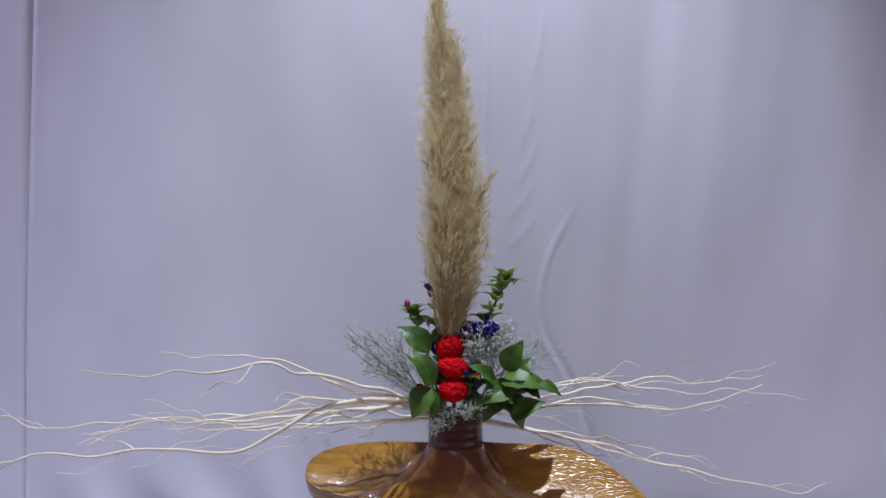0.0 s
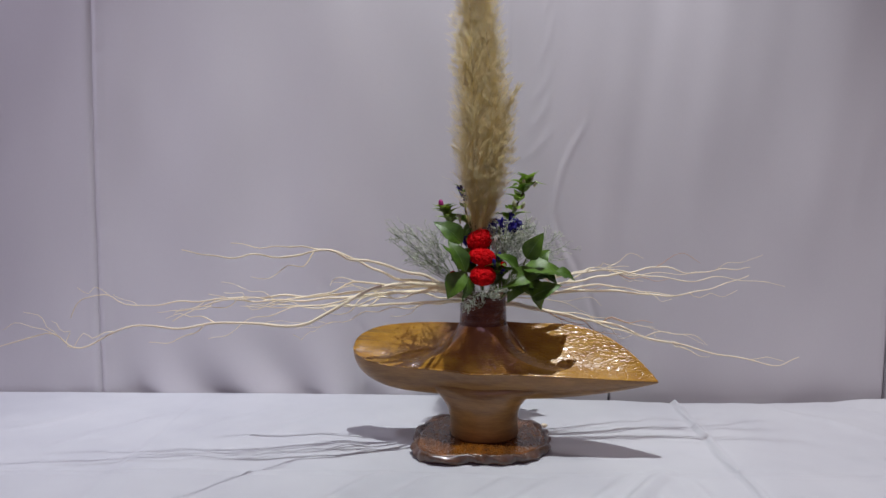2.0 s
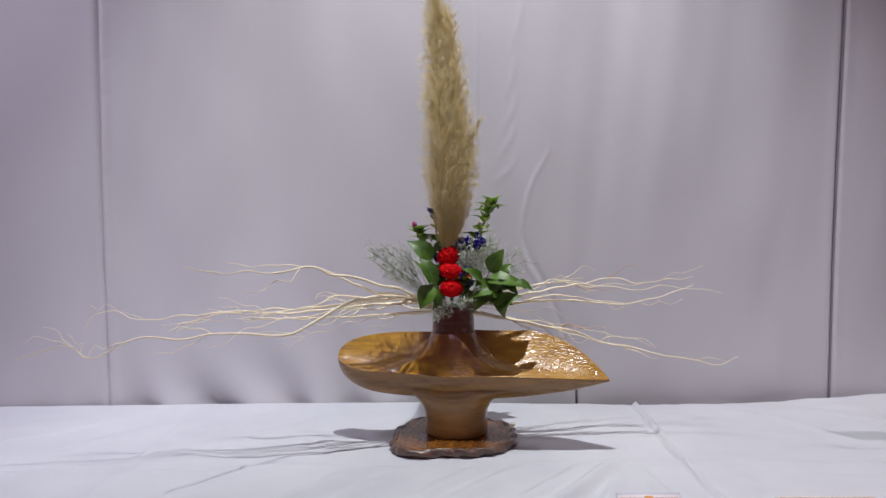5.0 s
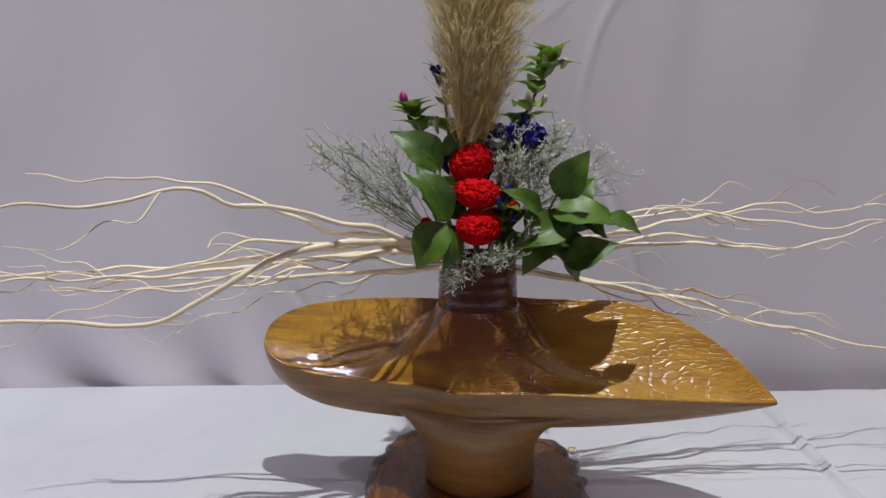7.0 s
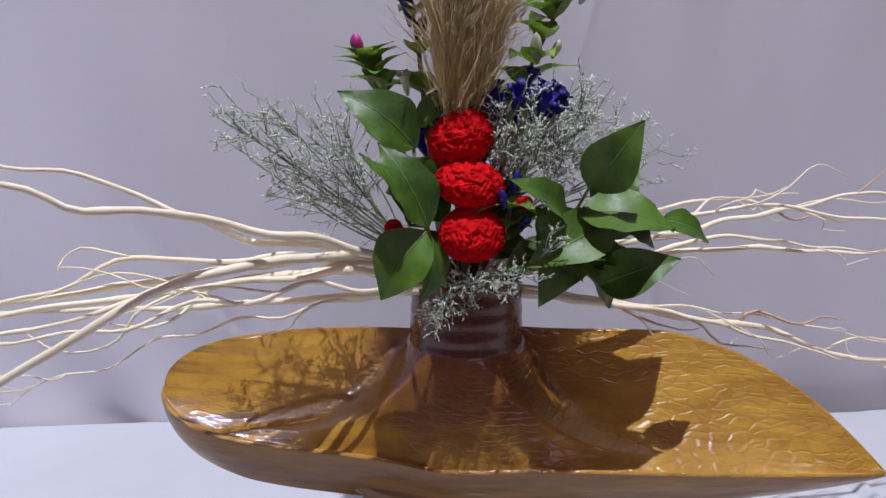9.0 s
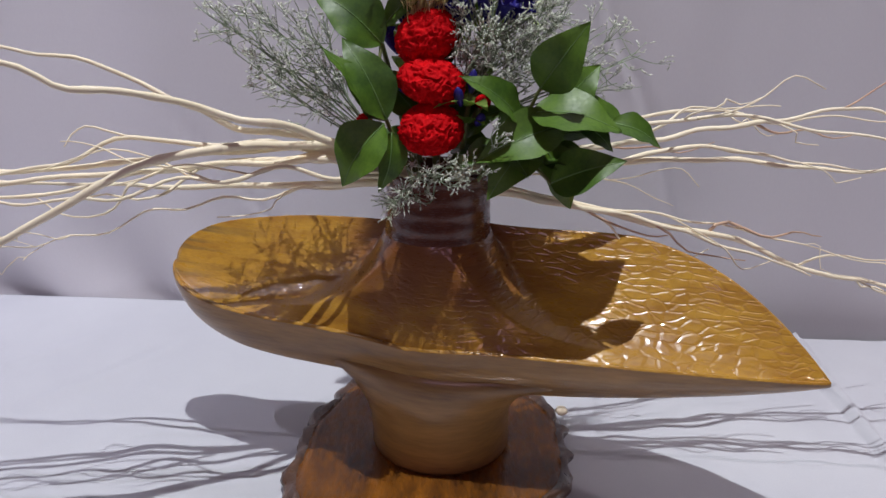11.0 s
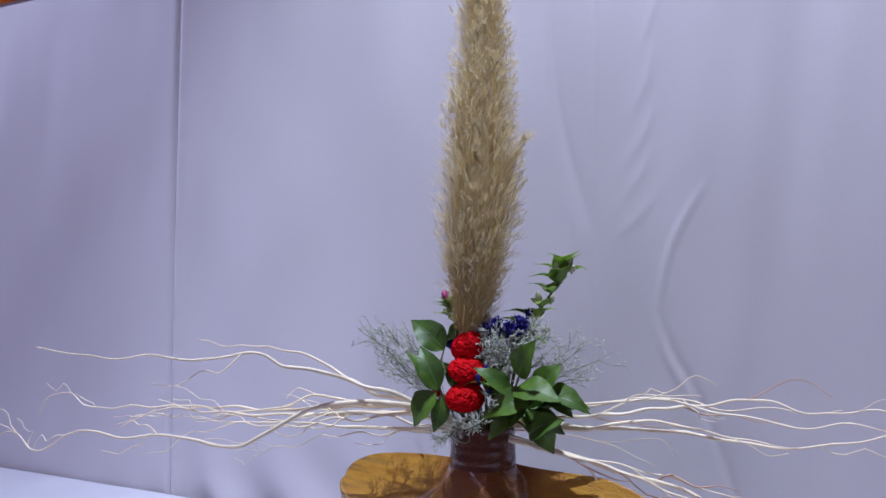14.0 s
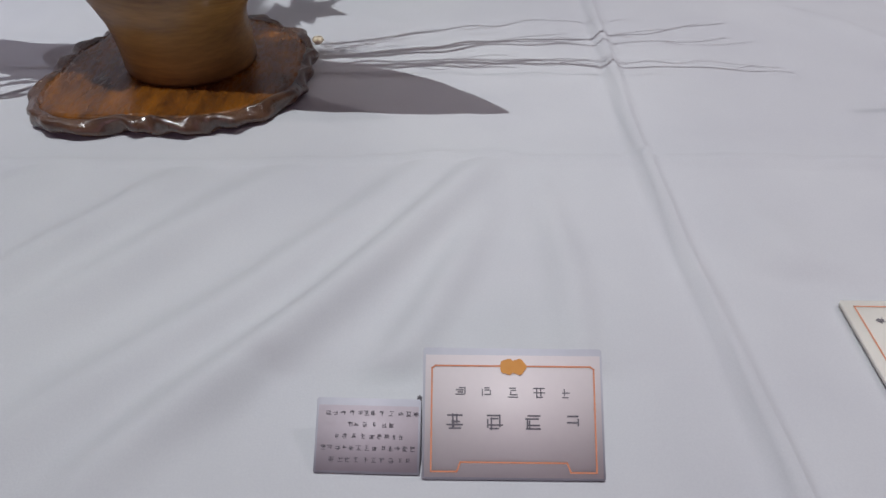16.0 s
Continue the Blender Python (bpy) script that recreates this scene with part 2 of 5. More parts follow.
# ---- building helpers ----
T = 0.775  # the table's top


class Geo:
    """Gathers vertices and faces of one part."""

    def __init__(self):
        self.v, self.f, self.n = [], [], 0

    def add(self, verts, faces):
        verts = np.asarray(verts, float).reshape(-1, 3)
        self.v.append(verts)
        self.f.extend([tuple(int(i) + self.n for i in face) for face in faces])
        self.n += len(verts)
        return self

    def mesh(self, name, smooth=True):
        me = bpy.data.meshes.new(name)
        me.from_pydata(np.concatenate(self.v).tolist(), [], self.f)
        me.polygons.foreach_set("use_smooth", [smooth] * len(me.polygons))
        me.update()
        return me


def part(name, geo, material, parent=None, label="", smooth=True):
    me = geo if isinstance(geo, bpy.types.Mesh) else geo.mesh(name, smooth)
    if not me.materials:
        me.materials.append(material)
    ob = new(name, me)
    ob.parent = parent
    if label:
        tagged(ob, label)
    return ob


def thing(name, at, label, category, group="", kind=""):
    ob = new(name)
    ob.empty_display_size = 0.02
    ob.location = at
    return tagged(ob, label, category, group, kind)


def unit(v):
    v = np.asarray(v, float)
    return v / max(1e-9, np.linalg.norm(v))


def spline(points, step=0.01):
    """A smooth curve through a few points (Catmull-Rom), in even steps."""
    p = np.asarray(points, float)
    p = np.vstack([2 * p[0] - p[1], p, 2 * p[-1] - p[-2]])
    out = []
    for i in range(1, len(p) - 2):
        count = max(2, int(np.linalg.norm(p[i + 1] - p[i]) / step))
        u = np.linspace(0, 1, count, endpoint=False)[:, None]
        a, b, c, d = p[i - 1], p[i], p[i + 1], p[i + 2]
        out.append(0.5 * (2 * b + (c - a) * u + (2 * a - 5 * b + 4 * c - d) * u**2 + (3 * b - a - 3 * c + d) * u**3))
    out.append(p[-2][None])
    return np.concatenate(out)


def tube(geo, line, radii, sides=6, cap=True):
    line = np.asarray(line, float)
    n = len(line)
    radii = np.broadcast_to(np.asarray(radii, float), n)
    way = np.gradient(line, axis=0)
    way /= np.maximum(np.linalg.norm(way, axis=1, keepdims=True), 1e-9)
    up = np.array([0, 0, 1.0]) if abs(way[:, 2]).mean() < 0.8 else np.array([0, 1.0, 0])
    a = np.cross(way, up)
    a /= np.maximum(np.linalg.norm(a, axis=1, keepdims=True), 1e-9)
    b = np.cross(a, way)
    ang = np.linspace(0, 2 * math.pi, sides, endpoint=False)
    ring = np.cos(ang)[None, :, None] * a[:, None] + np.sin(ang)[None, :, None] * b[:, None]
    v = (line[:, None] + ring * radii[:, None, None]).reshape(-1, 3)
    f = [(i * sides + j, i * sides + (j + 1) % sides, (i + 1) * sides + (j + 1) % sides, (i + 1) * sides + j) for i in range(n - 1) for j in range(sides)]
    if cap:
        f += [tuple(range(sides))[::-1], tuple((n - 1) * sides + j for j in range(sides))]
    return geo.add(v, f)


def loft(geo, rings, closed=True, caps=True):
    """Rings of equal count, joined in order."""
    rings = np.asarray(rings, float)
    n, m = rings.shape[:2]
    f = [(i * m + j, i * m + (j + 1) % m, (i + 1) * m + (j + 1) % m, (i + 1) * m + j) for i in range(n - 1) for j in range(m if closed else m - 1)]
    if caps:
        f += [tuple(range(m))[::-1], tuple((n - 1) * m + j for j in range(m))]
    return geo.add(rings.reshape(-1, 3), f)


def grid(geo, points):
    """A sheet from an array of rows of points."""
    n, m = points.shape[:2]
    i, j = np.meshgrid(np.arange(n - 1), np.arange(m - 1), indexing="ij")
    k = (i * m + j).ravel()
    return geo.add(points.reshape(-1, 3), np.stack([k, k + 1, k + m + 1, k + m], 1).tolist())


def slab(geo, x0, x1, y0, y1, z0, z1, bevel=0.002):
    """A block with chamfered edges."""
    bm = bmesh.new()
    bmesh.ops.create_cube(bm, size=1)
    for v in bm.verts:
        v.co = ((x0 + x1) / 2 + v.co.x * (x1 - x0), (y0 + y1) / 2 + v.co.y * (y1 - y0), (z0 + z1) / 2 + v.co.z * (z1 - z0))
    if bevel:
        bmesh.ops.bevel(bm, geom=bm.edges[:], offset=bevel, segments=2, affect="EDGES")
    bm.verts.index_update()
    geo.add([v.co[:] for v in bm.verts], [[v.index for v in f.verts] for f in bm.faces])
    bm.free()
    return geo


def near_line(x, y, points):
    """Distance of each place to a bent line, and how far along it lies (0 to 1)."""
    p = np.asarray(points, float)
    best, along = np.full(x.shape, 1e9), np.zeros(x.shape)
    total = np.linalg.norm(np.diff(p, axis=0), axis=1).sum()
    gone = 0.0
    for a, b in zip(p, p[1:]):
        d = b - a
        length = np.linalg.norm(d)
        u = np.clip(((x - a[0]) * d[0] + (y - a[1]) * d[1]) / length**2, 0, 1)
        far = np.hypot(x - a[0] - u * d[0], y - a[1] - u * d[1])
        along = np.where(far < best, (gone + u * length) / total, along)
        best = np.minimum(best, far)
        gone += length
    return best, along


def ridge(x, y, points, height, width, fade=True):
    d, u = near_line(x, y, points if len(points) < 3 else spline([(*q, 0) for q in points], 0.02)[:, :2])
    return height * np.exp(-(d / width) ** 2) * (np.sin(math.pi * np.clip(u * 0.96 + 0.02, 0, 1)) ** 0.5 if fade else 1.0)


def waves(x, y, seed, scale, count=14):
    """Smooth uneven relief from a few crossing waves, about -1 to 1."""
    rng = np.random.default_rng(seed)
    out = np.zeros(np.broadcast(x, y).shape)
    for _ in range(count):
        a, k = rng.uniform(0, 2 * math.pi), 2 * math.pi / (scale * rng.uniform(0.6, 1.8))
        out += np.sin(k * (x * math.cos(a) + y * math.sin(a)) + rng.uniform(0, 6.28))
    return out / math.sqrt(count)


# ---- the hall ----
def wall_block(name, x0, x1, y0, y1, z0, z1, material, label):
    ob = part(name, slab(Geo(), x0, x1, y0, y1, z0, z1, 0), material, None, label, smooth=False)
    return tagged(ob, category=name.split("_")[0], kind="structure")


wall_block("floor", -4, 4, -3.5, 1.6, -0.1, 0.0, CARPET, "dull brown hall floor beneath the tables")
wall_block("ceiling", -4, 4, -3.5, 1.6, 4.6, 4.7, WALL, "plain pale hall ceiling")
wall_block("wall_north", -4, 4, 1.46, 1.6, 0, 4.6, WALL, "plain hall wall behind the fabric screen")
wall_block("wall_south", -4, 4, -3.6, -3.5, 0, 4.6, WALL, "plain pale hall wall")
wall_block("wall_west", -4.1, -4, -3.5, 1.6, 0, 4.6, WALL, "plain pale hall wall at one side")
wall_block("wall_east", 4, 4.1, -3.5, 1.6, 0, 4.6, WALL, "plain pale hall wall at one side")

# ---- fabric screen ----
WY = 1.376


def screen_depth(x, z):
    """How far the cloth stands out from the screen's plane."""
    h = 0.0030 * waves(x, 0.12 * z, 3, 0.26) + 0.0016 * waves(x, 0.2 * z, 5, 0.11)
    h += 0.0012 * waves(x, z, 8, 0.5)
    # gathers where the cloth meets the table
    low = np.exp(-np.clip(z - T, 0, 9) / 0.055)
    band = np.exp(-(((x + 0.40) / 0.34) ** 4))
    h += 0.011 * band * low * np.sin(2 * math.pi * (x + 0.55 * (z - T)) / 0.155 + 1.1 * waves(x, z, 12, 0.5))
    h += 0.003 * low * waves(x, 0.3 * z, 15, 0.12)
    # the long bowed crease beside the flowers, and the feathered ones above it
    h += ridge(x, z, [(0.263, 1.345), (0.222, 1.27), (0.203, 1.20), (0.197, 1.15)], 0.0024, 0.006)
    h -= ridge(x, z, [(0.197, 1.155), (0.215, 1.10), (0.252, 1.035), (0.29, 0.93), (0.315, 0.82)], 0.0030, 0.007)
    h += ridge(x, z, [(0.190, 1.16), (0.205, 1.10), (0.240, 1.035)], 0.003, 0.006)
    h -= ridge(x, z, [(0.030, 1.66), (0.036, 1.52), (0.060, 1.40), (0.094, 1.285)], 0.0030, 0.008)
    for a, b in (((0.205, 1.72), (0.168, 1.56)), ((0.185, 1.56), (0.158, 1.46)), ((0.190, 1.47), (0.150, 1.385)), ((0.185, 1.40), (0.145, 1.33)), ((0.19, 1.33), (0.135, 1.27)), ((0.05, 1.33), (0.075, 1.25))):
        h += ridge(x, z, [a, ((a[0] + b[0]) / 2 + 0.008, (a[1] + b[1]) / 2), b], 0.0012, 0.007)
    h += 0.0012 * np.exp(-(((x - 0.098) / 0.004) ** 2)) * (z > 1.0)
    h -= ridge(x, z, [(-0.30, 1.03), (-0.22, 0.93), (-0.15, 0.85)], 0.002, 0.006)
    return h


def screen_lean(x, z):
    """How far the cloth is drawn sideways at each height."""
    return 0.003 * np.sin(4.1 * z) + 0.030 * (z - T) / 1.05 * np.clip((x - 0.4) / 0.45, 0, 1)


def screen_panel(x0, x1, bound0, bound1, label):
    fine = np.arange(max(x0, -0.2), min(x1, 0.46), 0.004) if x0 < 0.46 and x1 > -0.2 else np.zeros(0)
    edge = np.concatenate([x0 + np.array([0, 0.001, 0.002, 0.004, 0.007, 0.011]), x1 - np.array([0, 0.001, 0.002, 0.004, 0.007, 0.011])])
    xs = np.unique(np.round(np.concatenate([np.arange(x0 + 0.012, x1 - 0.012, 0.011), fine, edge]), 4))
    zs = np.concatenate([np.arange(0.02, T - 0.03, 0.06), np.arange(T - 0.03, 1.75, 0.007), np.arange(1.75, 2.41, 0.03)])
    x, z = np.meshgrid(xs, zs)
    h = screen_depth(x, z)
    # the banner presses the cloth flat
    h = h * (1 - np.clip((z - 1.76) / 0.06, 0, 1) * np.clip((-0.88 - x) / 0.05, 0, 1))
    lean = screen_lean(x, z)
    for at, on in ((x0, bound0), (x1, bound1)):
        if on:
            d = np.abs(x - at)
            h = h * (1 - np.exp(-d / 0.03)) - (0.011 if at > 0 else 0.003) * np.exp(-d / 0.0026) + 0.003 * np.exp(-(((d - 0.012) / 0.008) ** 2))
    if bound0:
        # sewn dimples beside the seam
        for zz in (1.83, 1.685, 1.56, 1.478, 1.30, 1.125, 1.056, 0.90, 0.84):
            r = np.hypot((x - x0 - 0.013) / 0.0075, (z - zz) / 0.010)
            h -= 0.0016 * np.exp(-(r**2))
    y = WY - h
    geo = grid(Geo(), np.stack([x + lean, y, z], -1))
    ob = part("fabric_screen", geo, FABRIC, None, label)
    m = ob.modifiers.new("thickness", "SOLIDIFY")
    m.thickness, m.offset = 0.002, 0
    zs = np.arange(T - 0.1, 2.4, 0.04)
    # added line in each seam; dark grey paints in the east recess's shade
    for at, on, r in ((x0 - 0.0002, bound0 and x0 < 0, 0.0009), (x1 + 0.0002, bound1 and x1 > 0, 0.0016)):
        if on:
            seam = np.stack([at + screen_lean(np.full(zs.shape, at), zs), np.full(zs.shape, WY - 0.0005), zs], -1)
            part("seam_line", tube(Geo(), seam, r, 6), STRIP if at > 0 else FABRIC, ob, "thin line added along the seam, dark where it stands for the recess's shade")
    # added dark strip stands in for the dark gap of a short seam
    if x0 < 0.316 < x1:
        part("foot_strip", slab(Geo(), 0.3145, 0.3182, WY - 0.010, WY - 0.004, T - 0.02, 0.833, 0.001), STRIP, ob, "narrow dark grey strip added for the dark line of a seam at the screen's foot")
    return tagged(ob, category="fabric screen", group="fabric screens behind the table")


screen_panel(-2.6, -0.7530, False, True, "grey fabric screen with soft upright folds, joined at a seam")
screen_panel(-0.7525, 0.8975, True, True, "grey fabric screen with bowed creases and gathers at the table")
screen_panel(0.8980, 2.7, True, False, "mauve grey fabric screen with sewn dimples along its seam")


def banner():
    ob = part("orange_banner", slab(Geo(), -1.95, -0.945, WY - 0.0040, WY - 0.0022, 1.843, 2.16, 0.0006), BANNER, None)
    return tagged(ob, "bright orange banner hung high on the grey screen", "banner")


banner()

# ---- table and cloth ----
def display_table():
    t = thing("display_table", (0, 0.9, 0), "long table hidden beneath a white cloth", "table")
    part("tabletop", slab(Geo(), -2.38, 2.58, -0.43, 0.40, T - 0.05, T - 0.012, 0.004), WALL, t)
    for x in (-2.3, -0.7, 0.9, 2.5):
        for y in (-0.38, 0.38):
            part("leg", slab(Geo(), x - 0.02, x + 0.02, y - 0.02, y + 0.02, 0.0, T - 0.05, 0.003), WALL, t)
    return t


display_table()


def cloth_height(x, y):
    h = 0.0018 * waves(x, y, 21, 0.22) + 0.0008 * waves(x, y, 23, 0.07) + 0.0022 * np.clip(waves(x, y, 25, 0.16) - 0.9, 0, 1)
    # pressed folds
    h += ridge(x, y, [(0.440, 1.37), (0.428, 1.10), (0.421, 0.927), (0.424, 0.80), (0.430, 0.50)], 0.0095, 0.0048, False)
    h -= ridge(x, y, [(0.431, 1.37), (0.419, 1.10), (0.411, 0.927), (0.414, 0.80)], 0.0012, 0.005, False)
    h += ridge(x, y, [(-2.3, 0.93), (0.1, 0.929), (0.421, 0.926), (1.0, 0.92), (2.5, 0.92)], 0.0045, 0.0042, False)
    h += ridge(x, y, [(-0.52, 1.37), (-0.53, 0.93), (-0.54, 0.5)], 0.0018, 0.006, False)
    # soft slanting swells that run to the front
    for a, b, s, w in (((0.305, 0.925), (0.085, 0.635), 0.0075, 0.016), ((0.262, 0.925), (0.035, 0.66), 0.0050, 0.017), ((0.30, 0.87), (0.17, 0.60), 0.0045, 0.013),
                       ((0.16, 0.93), (-0.03, 0.70), 0.0050, 0.020), ((0.08, 0.92), (-0.10, 0.68), 0.0050, 0.018), ((-0.02, 0.93), (-0.20, 0.70), 0.0050, 0.020),
                       ((-0.10, 0.94), (-0.32, 0.64), 0.0060, 0.022), ((0.335, 0.90), (0.335, 0.70), 0.0030, 0.012), ((0.47, 0.86), (0.56, 0.58), 0.0045, 0.025)):
        h += ridge(x, y, [a, ((a[0] + b[0]) / 2 + 0.008, (a[1] + b[1]) / 2 - 0.005), b], 2.5 * s, w)
    for a, b in (((-0.62, 1.30), (-0.90, 1.02)), ((-0.48, 1.28), (-0.70, 1.02)), ((-0.33, 1.30), (-0.52, 1.06)), ((-0.22, 1.30), (-0.40, 1.05)), ((0.75, 1.30), (0.98, 1.06)), ((0.62, 1.28), (0.80, 1.02)), ((0.60, 0.86), (0.95, 0.80))):
        h += ridge(x, y, [a, b], 0.0034, 0.012)
    # the cloth is bunched up at the far side of the east end
    h += 0.010 * np.clip((x - 0.62) / 0.35, 0, 1) ** 2 * np.exp(-((1.372 - y) / 0.10)) * (1 + 0.3 * waves(x, y, 31, 0.3))
    flat = np.zeros(x.shape)
    for cx, cy, rx, ry in ((0.034, 1.075, 0.135, 0.125), (-0.97, 0.86, 0.19, 0.14), (1.12, 0.955, 0.20, 0.14), (0.27, 0.66, 0.09, 0.045), (0.57, 0.71, 0.09, 0.07), (-0.55, 0.71, 0.09, 0.07)):
        flat = np.maximum(flat, np.exp(-(np.maximum(np.maximum(abs(x - cx) / rx, abs(y - cy) / ry) - 1, 0) / 0.22) ** 2))
    # pulled straight along the far edge of the west half
    h = h * (1 - 0.9 * np.clip((y - 1.22) / 0.12, 0, 1) * np.clip((0.45 - x) / 0.2, 0, 1))
    return h * (1 - 0.97 * flat) - 0.0015 * flat


def tablecloth():
    xs = np.unique(np.round(np.concatenate([np.arange(-2.42, -1.2, 0.03), np.arange(-1.2, 1.3, 0.0055), np.arange(1.3, 2.64, 0.03)]), 4))
    ys = np.concatenate([np.arange(0.46, 1.372, 0.0055), [1.372]])
    x, y = np.meshgrid(xs, ys)
    # the far edge stands off the screen along the east half
    back = 1.366 - 0.052 * np.exp(-(((x - 0.52) / 0.42) ** 2))
    y = np.where(y > 1.0, 1.0 + (y - 1.0) * (back - 1.0) / 0.372, y)
    top = np.stack([x, y, T + cloth_height(x, y)], -1)
    hang = [np.stack([xs, back[0] + 0.003, np.full(xs.shape, T - 0.004)], -1), np.stack([xs, back[0] + 0.005, np.full(xs.shape, T - 0.02)], -1), np.stack([xs, back[0] + 0.006, np.full(xs.shape, T - 0.3)], -1)]
    rows = []
    for k, drop in enumerate((0.70, 0.55, 0.4, 0.25, 0.12, 0.05, 0.018, 0.004)):
        d = drop * 1.06
        yy = 0.452 + 0.004 * (drop < 0.01) - 0.02 * min(1, d) * (1 + np.sin(xs * 21 + 2 * np.sin(xs * 3)))
        rows.append(np.stack([xs, yy, np.full(xs.shape, T - drop)], -1))
    geo = grid(Geo(), np.concatenate([np.array(rows), top, np.array(hang)]))
    ob = part("tablecloth", geo, CLOTH)
    return tagged(ob, "white cotton tablecloth with pressed folds and slanting wrinkles", "tablecloth")


tablecloth()

# ---- the vase and its root board ----
def root_board():
    """A lacquered slice of root with a lumpy burl rim."""
    cx, cy = 0.0355, 1.074
    b = thing("root_board", (cx, cy, T), "dark lacquered root slice with a lumpy burl edge under the vase", "display board")
    rng = np.random.default_rng(4)
    n = 220
    ang = np.linspace(0, 2 * math.pi, n, endpoint=False)
    corner = np.array([(0.062, -0.100), (0.108, -0.062), (0.117, 0.00), (0.112, 0.055), (0.070, 0.100), (0.0, 0.113), (-0.075, 0.105), (-0.108, 0.055), (-0.120, -0.02), (-0.118, -0.080), (-0.100, -0.104), (-0.02, -0.103)])
    corner = corner * (0.925, 0.985)
    ca = np.arctan2(corner[:, 1], corner[:, 0])
    order = np.argsort(ca)
    ca, cr = ca[order], np.hypot(*corner.T)[order]
    r = np.interp((ang + math.pi) % (2 * math.pi) - math.pi, np.r_[ca[-1] - 2 * math.pi, ca, ca[0] + 2 * math.pi], np.r_[cr[-1], cr, cr[0]])
    r = np.convolve(np.r_[r[-8:], r, r[:8]], np.ones(5) / 5, "same")[8:-8]
    lump = 0.0022 * np.abs(np.sin(ang * 15 + 1.4 * np.sin(ang * 4))) + 0.0016 * np.sin(ang * 31 + 2 * np.sin(ang * 5))
    top, rim = Geo(), Geo()
    h = 0.0135
    plate = []
    for k, s in enumerate((0.02, 0.3, 0.6, 0.8, 0.9, 0.955)):
        plate.append(np.stack([np.cos(ang) * r * s, np.sin(ang) * r * s, h + 0.0004 * np.sin(ang * 3 + s * 9) * (s > 0.65) + 0 * ang], -1))
    plate.append(np.stack([np.cos(ang) * r * 0.955, np.sin(ang) * r * 0.955, 0 * ang + 0.003], -1))
    loft(top, plate[::-1])
    section = [(0.90, 0.0002), (0.985, 0.0002), (1.01, 0.003), (1.022, 0.0065), (1.012, 0.0105), (0.985, h + 0.0012), (0.955, h + 0.0008), (0.940, h - 0.0006)]
    twist = ang * 15 + 1.4 * np.sin(ang * 4)
    ring = []
    for q, (s, z) in enumerate(section):
        bulge = lump * (0.2 if q in (0, 7) else 1) + (0.0026 * np.sin(twist * 1.0 + q * 0.9) if 1 <= q <= 5 else 0)
        ring.append(np.stack([np.cos(ang) * (r * s + bulge), np.sin(ang) * (r * s + bulge), z + (0.0016 * np.sin(twist + q) if 2 <= q <= 6 else 0) + 0 * ang], -1))
    loft(rim, ring, caps=False)
    part("top", top, LACQUER, b)
    part("burl_edge", rim, BARK, b, "knobbly dark bark edge")
    knot = Geo()
    loft(knot, [[(0.113 + 0.006 * rr * math.cos(a), 0.052 + 0.006 * rr * math.sin(a), 0.011 + zz) for a in np.linspace(0, 2 * math.pi, 8, endpoint=False)] for rr, zz in ((0.5, -0.002), (1, 0.001), (0.8, 0.004), (0.2, 0.0052))])
    part("pale_knot", knot, WILLOW, b, "pale broken knot on the rim")
    return b


root_board()

VX, VY, VZ, VTURN = 0.034, 1.060, T + 0.0135, -14.0
LEFT, RIGHT = 0.228, 0.284


